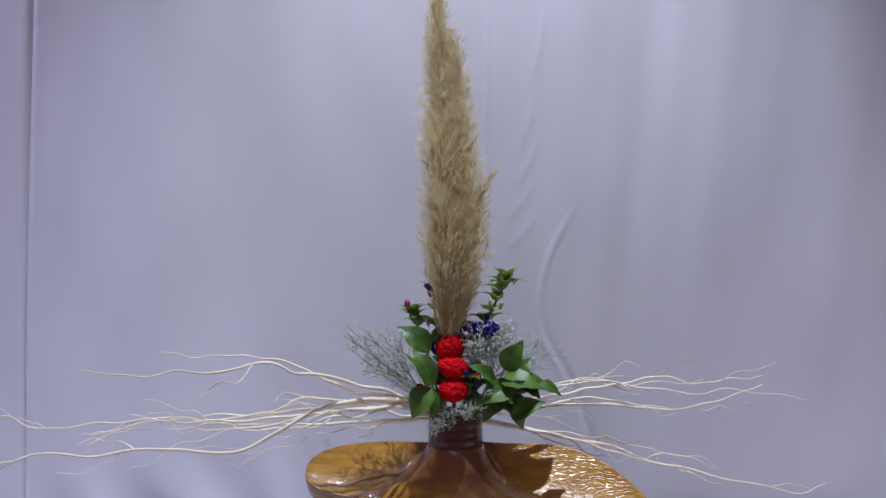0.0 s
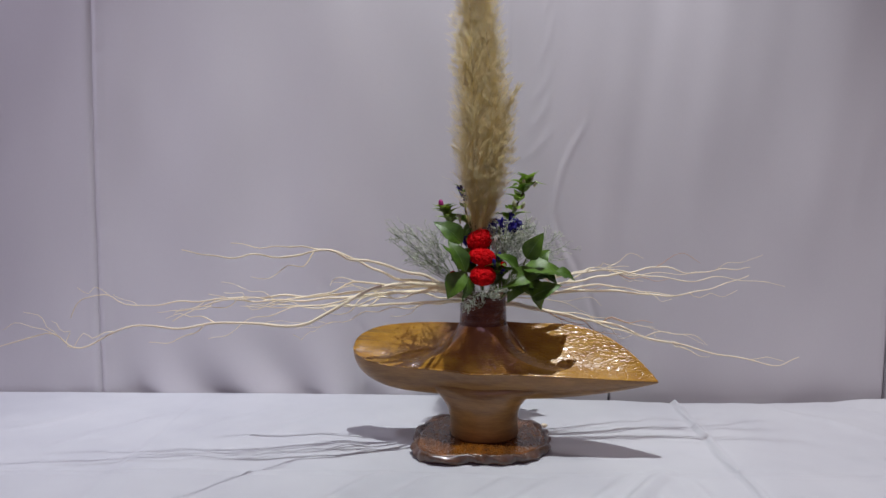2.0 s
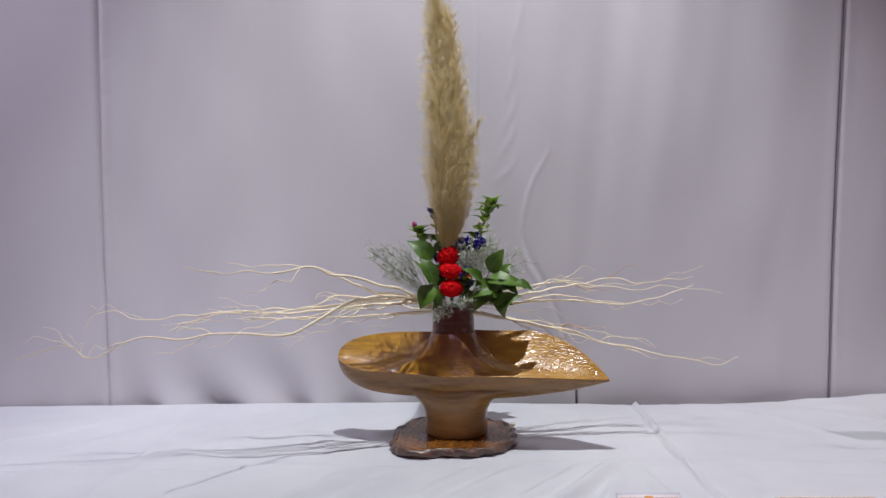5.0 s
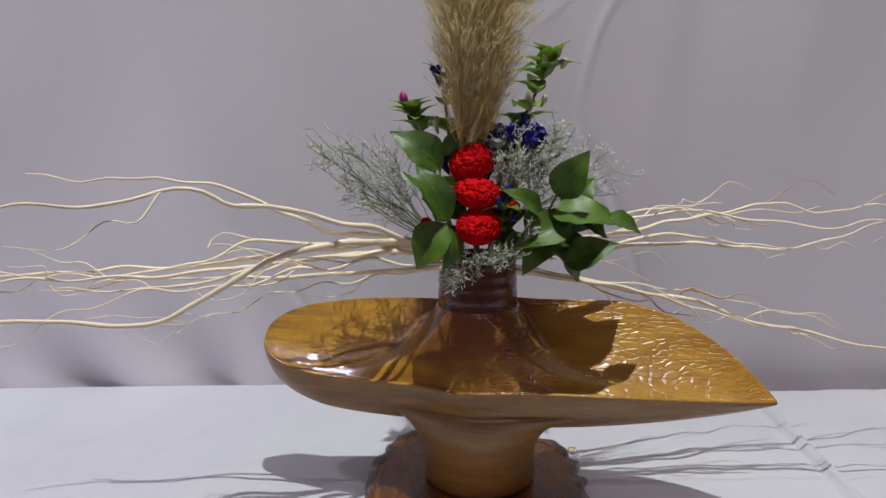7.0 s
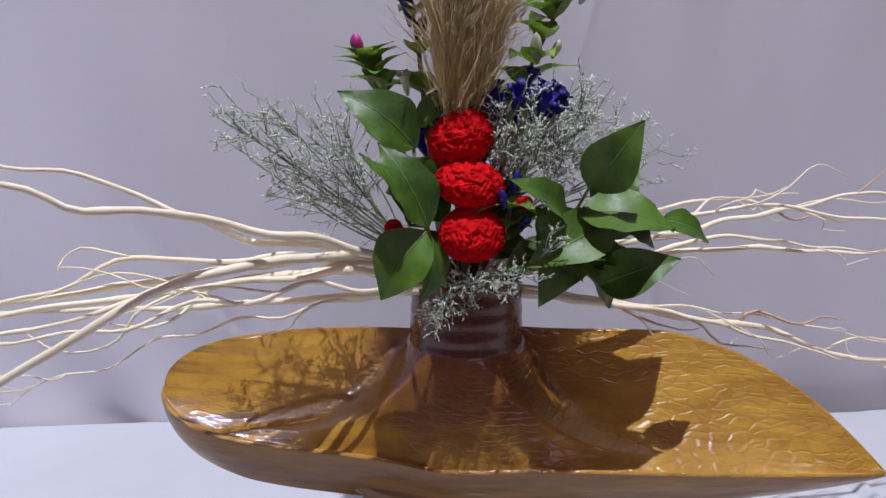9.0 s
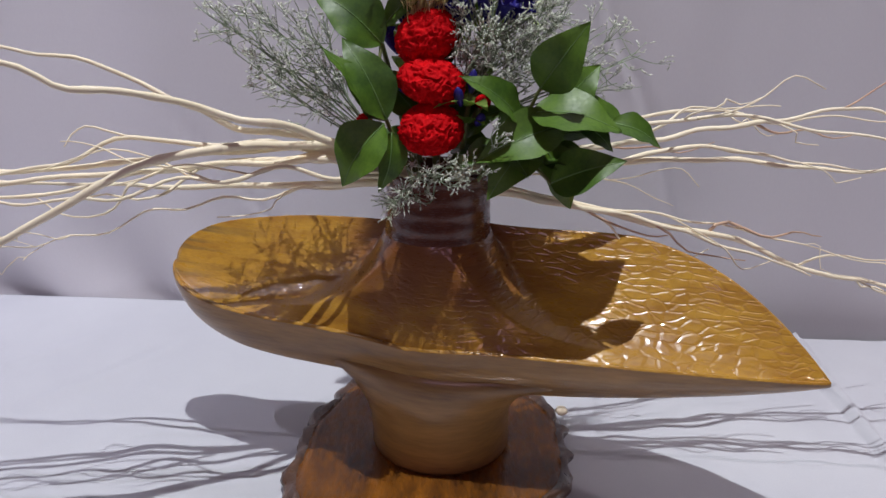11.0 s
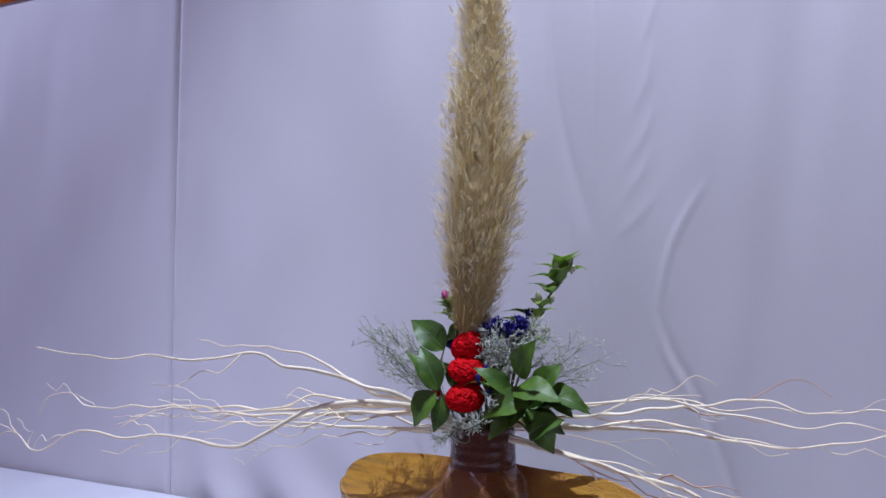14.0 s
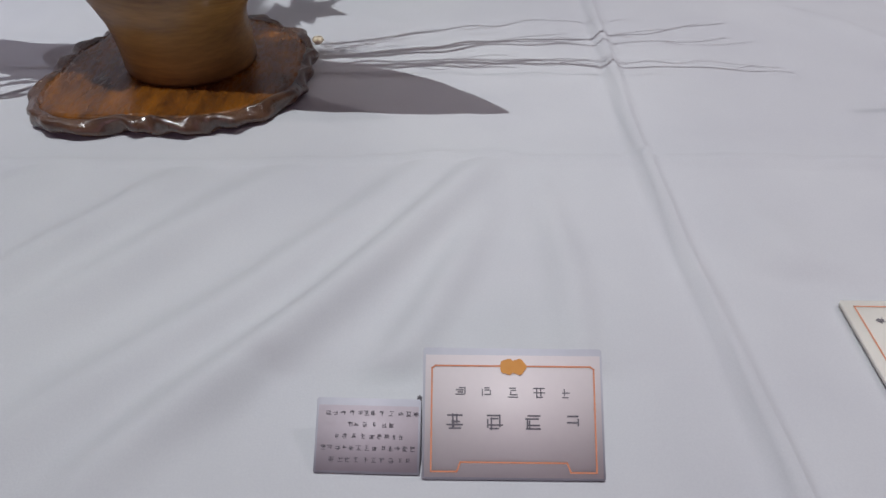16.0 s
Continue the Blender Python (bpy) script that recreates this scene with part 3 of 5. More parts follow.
def vase():
    """Leaf-shaped dish: round at one end, drawn to a point at the other, with a ribbed neck in the middle and a waisted foot."""
    v = thing("leaf_shaped_vase", (VX, VY, VZ), "amber glazed leaf-shaped pottery vase with brown neck on a clay foot", "vase")
    v.rotation_euler = (0, 0, radians(VTURN))
    u = np.concatenate([-(1 - (1 - np.linspace(1, 0.0, 90)) ** 2.4), np.linspace(0.0, 1, 100)[1:]])
    u[0] = -1
    ring_out, ring_in = [], []
    M = 60
    k = np.linspace(0, 1, M)
    for w in u:
        a = abs(w)
        if w < 0:
            x = LEFT * w
            round_off = max(0.0, 1 - a**4) ** 0.5
            wf, wb = 0.046 * max(0, 1 - a**5) ** 0.5, (0.030 - 0.019 * min(1.0, a / 0.7) ** 2) * max(0, 1 - a**6) ** 0.5
            zb, zf = 0.932 + 0.043 * round_off, 0.909 + 0.022 * a**8
            zu = 0.932 - 0.071 * max(0, 1 - a**4.5) ** 0.5
            drift = 0.008 * a - 0.010 * a**5
        else:
            x = RIGHT * w
            wf, wb = 0.046 * (1 - a**1.9), 0.030 * (1 - a**1.9) + 0.018 * math.sin(math.pi * a**1.4) ** 1.3
            zb, zf = 0.904 + 0.079 * (1 - a**3.4) + 0.006 * math.sin(math.pi * a**1.9) - 0.004 * math.sin(math.pi * min(1.0, 2 * a)), 0.910 - 0.006 * a**3
            zu = 0.902 - 0.041 * (1 - a**2.4)
            blunt = 0.0035 * max(0, 1 - a**14) ** 0.5 * a
            wf, wb = wf + blunt, wb + blunt
            drift = -0.004 * a**2
        # a slight peak in the middle of the near rim
        zf += -0.002 * math.exp(-((x / 0.03) ** 2))
        wf += 0.007 * math.exp(-((x / 0.05) ** 2))
        span, mid = wf + wb, drift
        eta = mid - wf + span * k
        line = zf + (zb - zf) * k**1.15
        low = min(zu, line.min() - 0.002)
        belly = np.sin(math.pi * k**0.85) ** 0.7
        out = line - (line - low) * belly
        thick = min(0.0055, 0.2 * span + 0.0004)
        inner = line - min(0.0125 if w > 0 else 0.006, 0.13 * span) * (1 - a**6) * np.sin(math.pi * k) ** 0.9
        inner = np.maximum(inner, out + 0.0035 * np.sin(math.pi * k))
        shrink = mid + (eta - mid) * (1 - thick / max(span, 1e-4))
        # the lining swells up into the neck
        r = np.hypot(x, (shrink - 0.002) * 1.04)
        rise = 0.912 + 0.074 * np.exp(-np.clip(r - 0.0395, 0, 1) / 0.030)
        swell = 0.5 * (inner + rise + np.sqrt((inner - rise) ** 2 + 0.00006))
        edge = np.where(k < 0.5, np.clip(k / 0.15, 0, 1), np.clip((1 - k) / 0.16, 0, 1))
        inner = inner + (swell - inner) * np.where(k < 0.5, edge, np.maximum(edge, 0.15)) * math.exp(-((x / 0.17) ** 2))
        ring_out.append(np.stack([np.full(M, x), eta, out - VZ], -1))
        ring_in.append(np.stack([np.full(M, x * (1 - 0.004 * (a > 0.9))), shrink, inner - VZ + 0.0006], -1))
    ring_out, ring_in = np.array(ring_out), np.array(ring_in)
    body, lining = Geo(), Geo()
    grid(body, ring_out[:, ::-1])
    # rounded lips join the outside to the lining
    for e in (0, M - 1):
        lip = np.stack([ring_out[:, e], ring_out[:, e] * 0.75 + ring_in[:, e] * 0.25 + (0, 0, 0.0015), ring_out[:, e] * 0.3 + ring_in[:, e] * 0.7 + (0, 0, 0.0014), ring_in[:, e]], 1)
        grid(lining, lip if e else lip[:, ::-1])
    grid(lining, ring_in)
    part("dish_outside", body, DISH_CLAY, v, "olive tan brushed clay underside")
    part("dish_lining", lining, GLAZE, v, "glossy amber glaze with streaks and pressed scales")
    ang = np.linspace(0, 2 * math.pi, 72, endpoint=False)

    def ellipses(rows):
        return [np.stack([cx + a * np.cos(ang), cy + b * np.sin(ang), np.full(72, z - VZ)], -1) for z, a, b, cx, cy in rows]

    z0 = VZ
    foot = ellipses([(z0, 0.053, 0.053, 0, 0.022), (z0, 0.0570, 0.0570, 0, 0.022), (z0 + 0.0035, 0.0582, 0.0582, 0, 0.022), (z0 + 0.018, 0.0578, 0.0574, 0, 0.020), (z0 + 0.034, 0.0582, 0.0568, 0, 0.016),
                     (z0 + 0.048, 0.0605, 0.0558, 0, 0.012), (z0 + 0.060, 0.0665, 0.0545, 0, 0.008), (z0 + 0.070, 0.0745, 0.0525, 0, 0.006), (z0 + 0.078, 0.0860, 0.0500, 0.001, 0.004),
                     (z0 + 0.085, 0.1020, 0.0455, 0.003, 0.000), (z0 + 0.092, 0.1250, 0.0380, 0.006, -0.004), (z0 + 0.099, 0.1300, 0.0300, 0.01, -0.006)])
    part("foot", loft(Geo(), foot), DISH_CLAY, v, "bare clay foot with brushed bands")
    rows = [(0.940, 0.0430, 0.0400, 0, 0.002)]
    for q in range(40):
        z = 0.945 + 0.0021 * q
        r = 0.0420 - 0.0044 * (q / 39) ** 0.7 + 0.00028 * math.sin(q * 1.15) * (0.4 + 0.6 * math.sin(q * 0.37) ** 2)
        rows.append((z, r, r, 0, 0.002))
    rows += [(1.0292, 0.0380, 0.0380, 0, 0.002), (1.0300, 0.0366, 0.0366, 0, 0.002), (1.0290, 0.0345, 0.0345, 0, 0.002), (1.010, 0.0335, 0.0335, 0, 0.002), (0.965, 0.033, 0.033, 0, 0.002)]
    part("neck", loft(Geo(), ellipses(rows)), NECK, v, "ribbed neck in dark brown glaze")
    return v


vase()

# ---- the flowers ----
MOUTH = np.array([0.034, 1.062, 1.020])  # the vase's mouth


def willow(points, thick, seed, label, shoots=4, wiggle=0.0045, tint=False, group="willow branches in the vase"):
    """A curly bleached willow branch: a wavering tapered stem with finer shoots."""
    rng = np.random.default_rng(seed)
    line = spline(points, 0.008)
    n = len(line)
    s = np.linspace(0, 1, n)
    far = np.concatenate([[0], np.cumsum(np.linalg.norm(np.diff(line, axis=0), axis=1))])
    for axis, amount in ((1, 1.0), (2, 0.8)):
        ph, wl = rng.uniform(0, 6.28, 3), rng.uniform(0.045, 0.13, 3)
        wave = sum(np.sin(2 * math.pi * far / w + p) for w, p in zip(wl, ph)) / 1.8
        line[:, axis] += wiggle * amount * wave * np.minimum(1, s * 6) * (0.5 + 0.5 * s)
    at = Vector(line[0])
    ob = thing("willow_branch", at, label, "willow branch", group)
    base = np.array(at)
    radii = 1.30 * thick * (1 - 0.80 * s**0.8)
    # joints
    for j in rng.uniform(0.08, 0.95, 9):
        radii = radii * (1 + 0.22 * np.exp(-(((s - j) * far[-1] / 0.004) ** 2)))
    part("stem", tube(Geo(), line - base, radii, 7), WILLOW, ob)
    for _ in range(shoots):
        i = int(rng.uniform(0.22, 0.93) * (n - 3)) + 1
        way = unit(line[min(n - 1, i + 3)] - line[i - 1])
        length = rng.uniform(0.05, 0.13) * (1.15 - 0.6 * s[i])
        side = unit(np.cross(way, (0, 1, 0))) * rng.choice((-1, 1)) + np.array([0, rng.uniform(-0.8, 0.8), 0])
        pts = [line[i]]
        for q in (0.25, 0.5, 0.75, 1.0):
            pts.append(line[i] + way * length * q + side * length * (0.20 * math.sin(q * 2.2) + 0.06 * q * rng.uniform(-1, 1)) + rng.normal(0, 0.003, 3))
        shoot = spline(pts, 0.007)
        shoot += np.outer(np.sin(np.linspace(0, rng.uniform(5, 12), len(shoot))), rng.normal(0, 0.0016, 3))
        part("shoot", tube(Geo(), shoot - base, np.linspace(radii[i] * 0.6, 0.00045, len(shoot)), 5), WILLOW_PINK if tint and rng.random() < 0.4 else WILLOW, ob)
    return ob


IVORY = "bleached ivory curly willow branch reaching out of the vase"
FINE = "thin bleached willow branch with fine curled shoots"
R = MOUTH
willow([R + (-0.010, -0.006, 0), (-0.026, 1.052, 1.043), (-0.061, 1.055, 1.052), (-0.111, 1.055, 1.059), (-0.142, 1.055, 1.072), (-0.175, 1.055, 1.087), (-0.198, 1.048, 1.099), (-0.236, 1.044, 1.109), (-0.282, 1.040, 1.110), (-0.330, 1.036, 1.112), (-0.376, 1.031, 1.116)], 0.0025, 1, IVORY, 0, 0.003)
willow([R + (-0.012, 0.0, 0), (-0.028, 1.040, 1.050), (-0.071, 1.005, 1.070), (-0.113, 0.990, 1.084), (-0.140, 0.970, 1.093), (-0.172, 0.955, 1.099), (-0.194, 0.942, 1.113), (-0.225, 0.940, 1.111), (-0.261, 0.905, 1.108), (-0.300, 0.865, 1.112), (-0.338, 0.815, 1.116), (-0.366, 0.779, 1.126)], 0.0026, 2, FINE, 1, 0.003)
willow([R + (-0.015, -0.004, 0), (-0.030, 1.048, 1.046), (-0.128, 1.030, 1.044), (-0.219, 1.015, 1.035), (-0.307, 1.000, 1.035), (-0.407, 0.990, 1.030), (-0.515, 0.978, 1.023), (-0.559, 0.975, 1.040), (-0.593, 0.972, 1.032), (-0.609, 0.970, 1.005)], 0.0024, 3, IVORY, 5, 0.002)
willow([R + (-0.016, 0.006, 0), (-0.030, 1.050, 1.047), (-0.074, 1.02, 1.053), (-0.114, 0.99, 1.056), (-0.145, 0.98, 1.05), (-0.171, 0.97, 1.037), (-0.214, 0.965, 1.013), (-0.246, 0.965, 0.997), (-0.295, 0.965, 0.995), (-0.376, 0.970, 0.999), (-0.434, 0.965, 0.989), (-0.508, 0.955, 0.995), (-0.585, 0.950, 0.962), (-0.624, 0.945, 0.984), (-0.655, 0.940, 0.979), (-0.714, 0.940, 0.962)], 0.0029, 4, IVORY, 6, 0.002)
willow([R + (-0.018, -0.010, 0.002), (-0.030, 1.044, 1.022), (-0.106, 1.050, 1.016), (-0.225, 1.060, 1.011), (-0.343, 1.060, 1.013)], 0.0026, 5, "straight cut ivory willow branch beside the curly ones", 0, 0.0012)
willow([R + (-0.012, 0.012, 0.002), (-0.030, 1.050, 1.018), (-0.127, 1.020, 1.012), (-0.171, 1.000, 1.003), (-0.264, 0.980, 0.983)], 0.0012, 6, FINE, 4)
willow([R + (-0.008, -0.012, 0.002), (-0.050, 1.020, 1.035), (-0.103, 1.000, 1.037), (-0.193, 0.990, 1.021), (-0.259, 0.980, 1.020), (-0.324, 0.970, 1.004), (-0.394, 0.960, 0.969)], 0.0016, 7, FINE, 3)
willow([R + (-0.010, 0.008, 0), (-0.030, 1.050, 1.041), (-0.127, 1.026, 1.036), (-0.262, 0.998, 1.029), (-0.380, 0.980, 1.030), (-0.430, 0.972, 1.012), (-0.450, 0.968, 1.000)], 0.0027, 8, IVORY, 3, 0.003, True)
willow([R + (-0.014, 0.002, 0), (-0.040, 1.046, 1.045), (-0.120, 1.028, 1.052), (-0.180, 1.016, 1.054), (-0.240, 1.008, 1.034), (-0.330, 0.992, 1.031), (-0.400, 0.985, 1.040)], 0.0022, 9, IVORY, 3, 0.003)
willow([R + (-0.013, -0.008, 0), (-0.040, 1.040, 1.038), (-0.120, 1.016, 1.040), (-0.190, 1.000, 1.030), (-0.250, 0.990, 1.020), (-0.335, 0.975, 1.024)], 0.0025, 10, IVORY, 2, 0.003)

willow([R + (0.012, 0.0, 0), (0.059, 1.060, 1.042), (0.154, 1.058, 1.063), (0.248, 1.056, 1.073), (0.354, 1.054, 1.058), (0.436, 1.052, 1.062), (0.53, 1.05, 1.050)], 0.0017, 11, FINE, 3, 0.003, True)
willow([R + (0.014, 0.006, 0), (0.059, 1.062, 1.036), (0.155, 1.069, 1.048), (0.252, 1.078, 1.063), (0.325, 1.085, 1.075), (0.399, 1.092, 1.067), (0.493, 1.10, 1.075)], 0.0023, 12, IVORY, 4, 0.003, True)
willow([R + (0.016, 0.004, 0), (0.059, 1.064, 1.034), (0.168, 1.079, 1.034), (0.254, 1.093, 1.034), (0.362, 1.108, 1.024), (0.432, 1.123, 1.035), (0.505, 1.135, 1.056)], 0.0026, 13, "ivory willow branch with an upturned tip", 1, 0.002)
willow([R + (0.012, 0.01, 0), (0.071, 1.066, 1.030), (0.155, 1.074, 1.033), (0.228, 1.084, 1.046), (0.30, 1.095, 1.034), (0.365, 1.102, 1.026)], 0.0024, 14, "short cut ivory willow branch", 1, 0.002)
willow([R + (0.016, -0.006, 0.004), (0.06, 1.052, 1.020), (0.094, 1.056, 1.014), (0.176, 1.063, 0.996), (0.259, 1.066, 0.978), (0.33, 1.066, 0.954), (0.413, 1.064, 0.937), (0.519, 1.062, 0.915), (0.564, 1.060, 0.929)], 0.0026, 15, "ivory willow branch that dips towards the table", 5, 0.002, True)
willow([R + (0.018, -0.002, 0.004), (0.08, 1.052, 1.020), (0.165, 1.062, 1.002), (0.246, 1.066, 0.991), (0.316, 1.066, 0.974), (0.369, 1.066, 0.964), (0.406, 1.064, 0.949)], 0.0012, 16, FINE, 3, 0.003)
willow([R + (0.014, -0.012, 0.004), (0.07, 1.052, 1.017), (0.174, 1.060, 0.998), (0.242, 1.060, 0.979), (0.315, 1.058, 0.956)], 0.0025, 17, "rosy ivory willow branch that dips over the dish", 2, 0.002, True)
willow([R + (0.014, 0.014, 0.004), (0.071, 1.068, 1.026), (0.171, 1.101, 1.014), (0.225, 1.12, 0.985)], 0.0010, 18, FINE, 1, 0.002, True)
willow([R + (0.013, 0.01, 0), (0.07, 1.075, 1.045), (0.16, 1.10, 1.058), (0.24, 1.12, 1.066), (0.32, 1.14, 1.056), (0.42, 1.15, 1.062)], 0.0018, 19, FINE, 2, 0.004, True)


def blade(length, width, cup=0.25, droop=0.25, lobe=0.8, rows=14, cols=6, curl=0.0):
    """A pointed leaf along +x, facing +z, a little thick; returns the geometry and its midrib."""
    s = np.linspace(0, 1, rows)
    half = width / 2 * np.clip(np.sin(math.pi * np.clip(s, 0, 1) ** lobe), 0, None) ** 0.85 * (1 - 0.35 * s**3)
    half[0], half[-1] = 0.0006, 0.00015
    t = np.linspace(-1, 1, 2 * cols + 1)
    x = length * (s - 0.06 * s**2)
    mid = length * (0.10 * np.sin(math.pi * s) - droop * s**2)
    pts = np.zeros((rows, len(t), 3))
    pts[..., 0] = x[:, None] - 0.10 * length * np.abs(t)[None] ** 2 * s[:, None] * (1 - s[:, None])
    pts[..., 1] = half[:, None] * t[None] * (1 - 0.10 * cup * np.abs(t))
    ripple = 0.016 * length * np.sin(s * 19 + 1.3)[:, None] * np.abs(t)[None] ** 2
    pts[..., 2] = mid[:, None] + cup * half[:, None] * np.abs(t)[None] ** 1.3 + ripple + curl * half[:, None] * t[None]
    geo = Geo()
    grid(geo, pts)
    grid(geo, pts[:, ::-1] - (0, 0, 0.0003))
    rib = Geo()
    tube(rib, np.stack([x, 0 * s, mid - 0.00005], -1), np.linspace(0.0007, 0.00022, rows), 5)
    return geo, rib


def pose_blade(ob, base, tip, face):
    """Turns a leaf so that it runs from base towards tip and faces the way given."""
    x = unit(np.subtract(tip, base))
    z = unit(np.asarray(face, float) - x * np.dot(face, x))
    y = np.cross(z, x)
    m = Matrix([list(r) + [p] for r, p in zip(np.stack([x, y, z], 1), base)] + [[0, 0, 0, 1]])
    ob.matrix_local = m


def leafy_branch(root, leaves, stems, label):
    """Broad glossy leaves on woody green stems. leaves: base, tip, width, facing."""
    ob = thing("leafy_branch", root, label, "leafy branch")
    root = np.asarray(root, float)
    for pts in stems:
        line = spline(np.asarray(pts) - root, 0.006)
        part("stem", tube(Geo(), line, np.linspace(0.0017, 0.0010, len(line)), 6), STEM, ob)
    for n, (base, tip, width, face, droop) in enumerate(leaves):
        width *= 1.07
        length = float(np.linalg.norm(np.subtract(tip, base))) * 1.12
        geo, rib = blade(length, width, 0.22 + 0.06 * (n % 3), droop, 0.78 + 0.06 * (n % 2), curl=0.12 * ((n * 7) % 3 - 1))
        leaf = part("leaf", geo, LEAF, ob)
        pose_blade(leaf, np.asarray(base) - root, np.asarray(tip) - root + np.array(face) * length * droop * 0.9, face)
        part("midrib", rib, RIB, leaf)
    return ob


leafy_branch((0.020, 1.040, 1.024), [
    ((-0.002, 1.030, 1.119), (-0.046, 1.034, 1.151), 0.034, (0.25, -0.80, 0.55), 0.12),
    ((0.003, 1.002, 1.076), (-0.024, 1.012, 1.122), 0.030, (0.35, -0.9, 0.35), 0.10),
    ((-0.008, 1.004, 1.076), (-0.035, 0.998, 1.118), 0.020, (0.75, -0.55, 0.4), 0.12),
    ((0.002, 1.000, 1.074), (-0.024, 0.998, 1.035), 0.036, (-0.25, -0.75, 0.55), 0.10),
    ((0.006, 1.004, 1.068), (-0.002, 1.002, 1.030), 0.022, (0.65, -0.65, 0.3), 0.08),
    ((-0.003, 1.040, 1.129), (0.031, 1.046, 1.157), 0.015, (-0.2, -0.85, 0.5), 0.10),
    ((0.000, 1.020, 1.100), (-0.020, 1.045, 1.090), 0.020, (0.1, -0.8, 0.6), 0.10),
], [[(0.024, 1.045, 1.0), (0.012, 1.02, 1.05), (0.002, 1.010, 1.075), (-0.003, 1.022, 1.105), (-0.003, 1.038, 1.130)], [(0.002, 1.010, 1.075), (-0.008, 1.004, 1.077)]],
    "leafy green branch with broad glossy leaves beside the red flowers")
leafy_branch((0.05, 1.05, 1.021), [
    ((0.099, 1.002, 1.098), (0.122, 0.984, 1.137), 0.032, (0.10, -0.85, 0.45), 0.06),
    ((0.112, 1.028, 1.078), (0.138, 1.030, 1.108), 0.030, (0.1, -0.8, 0.6), 0.10),
    ((0.087, 1.006, 1.077), (0.051, 0.994, 1.104), 0.025, (0.30, -0.70, 0.65), 0.12),
    ((0.094, 1.004, 1.082), (0.146, 0.991, 1.075), 0.038, (0.05, -0.66, 0.75), 0.12),
    ((0.143, 0.998, 1.078), (0.175, 1.003, 1.063), 0.020, (0.15, -0.65, 0.75), 0.14),
    ((0.116, 1.006, 1.075), (0.063, 0.994, 1.053), 0.034, (0.1, -0.80, 0.55), 0.10),
    ((0.110, 1.006, 1.036), (0.151, 0.988, 1.056), 0.031, (0.15, -0.80, 0.55), 0.08),
    ((0.103, 1.018, 1.060), (0.127, 1.036, 1.012), 0.030, (0.35, -0.85, 0.35), 0.10),
    ((0.077, 1.014, 1.058), (0.052, 1.012, 1.044), 0.020, (-0.1, -0.7, 0.7), 0.12),
    ((0.126, 1.026, 1.073), (0.151, 1.028, 1.054), 0.020, (0.3, -0.75, 0.6), 0.10),
    ((0.098, 1.028, 1.08), (0.08, 1.042, 1.054), 0.030, (0.1, -0.8, 0.5), 0.10),
    ((0.091, 1.032, 1.065), (0.117, 1.047, 1.033), 0.030, (0.1, -0.8, 0.5), 0.10),
    ((0.100, 1.016, 1.066), (0.070, 0.992, 1.030), 0.032, (-0.1, -0.75, 0.6), 0.10),
    ((0.098, 1.020, 1.052), (0.140, 1.030, 1.034), 0.034, (0.1, -0.55, 0.85), 0.10),
    ((0.120, 1.018, 1.074), (0.166, 1.036, 1.062), 0.032, (0.1, -0.45, 0.9), 0.10),
    ((0.080, 1.030, 1.050), (0.112, 1.060, 1.052), 0.034, (0.0, -0.35, 0.95), 0.10),
    ((0.070, 1.022, 1.058), (0.092, 0.988, 1.046), 0.028, (0.2, -0.6, 0.8), 0.12),
    ((0.100, 1.034, 1.056), (0.148, 1.036, 1.060), 0.036, (0.1, -0.25, 0.95), 0.10),
    ((0.104, 1.024, 1.046), (0.142, 1.012, 1.044), 0.034, (0.0, -0.30, 0.95), 0.08),
    ((0.112, 1.030, 1.066), (0.156, 1.024, 1.070), 0.034, (0.0, -0.30, 0.95), 0.08),
], [[(0.046, 1.045, 1.0), (0.069, 1.034, 1.039), (0.09, 1.010, 1.077), (0.099, 1.002, 1.098)], [(0.09, 1.016, 1.077), (0.12, 1.006, 1.076), (0.143, 0.998, 1.078)], [(0.069, 1.034, 1.039), (0.096, 1.012, 1.046), (0.110, 1.006, 1.036)]],
    "leafy green branch with overlapping broad leaves at the vase's mouth")


leafy_branch((0.034, 1.062, 1.020), [
    ((0.020, 1.052, 1.070), (-0.014, 1.056, 1.100), 0.026, (0.1, -0.8, 0.5), 0.08),
    ((0.030, 1.054, 1.085), (0.006, 1.060, 1.128), 0.024, (0.3, -0.8, 0.4), 0.08),
    ((0.044, 1.050, 1.070), (0.070, 1.046, 1.105), 0.026, (-0.1, -0.8, 0.5), 0.08),
    ((0.050, 1.045, 1.060), (0.078, 1.036, 1.078), 0.026, (0.0, -0.7, 0.7), 0.10),
    ((0.046, 1.040, 1.050), (0.072, 1.020, 1.052), 0.026, (0.0, -0.6, 0.8), 0.12),
    ((0.020, 1.046, 1.045), (-0.008, 1.030, 1.060), 0.024, (0.0, -0.7, 0.7), 0.10),
    ((0.030, 1.056, 1.100), (0.052, 1.058, 1.140), 0.022, (0.0, -0.8, 0.5), 0.08),
], [[(0.034, 1.062, 1.0), (0.032, 1.056, 1.06), (0.030, 1.055, 1.105)]], "dark leafy branch filling the gap behind the red flowers")


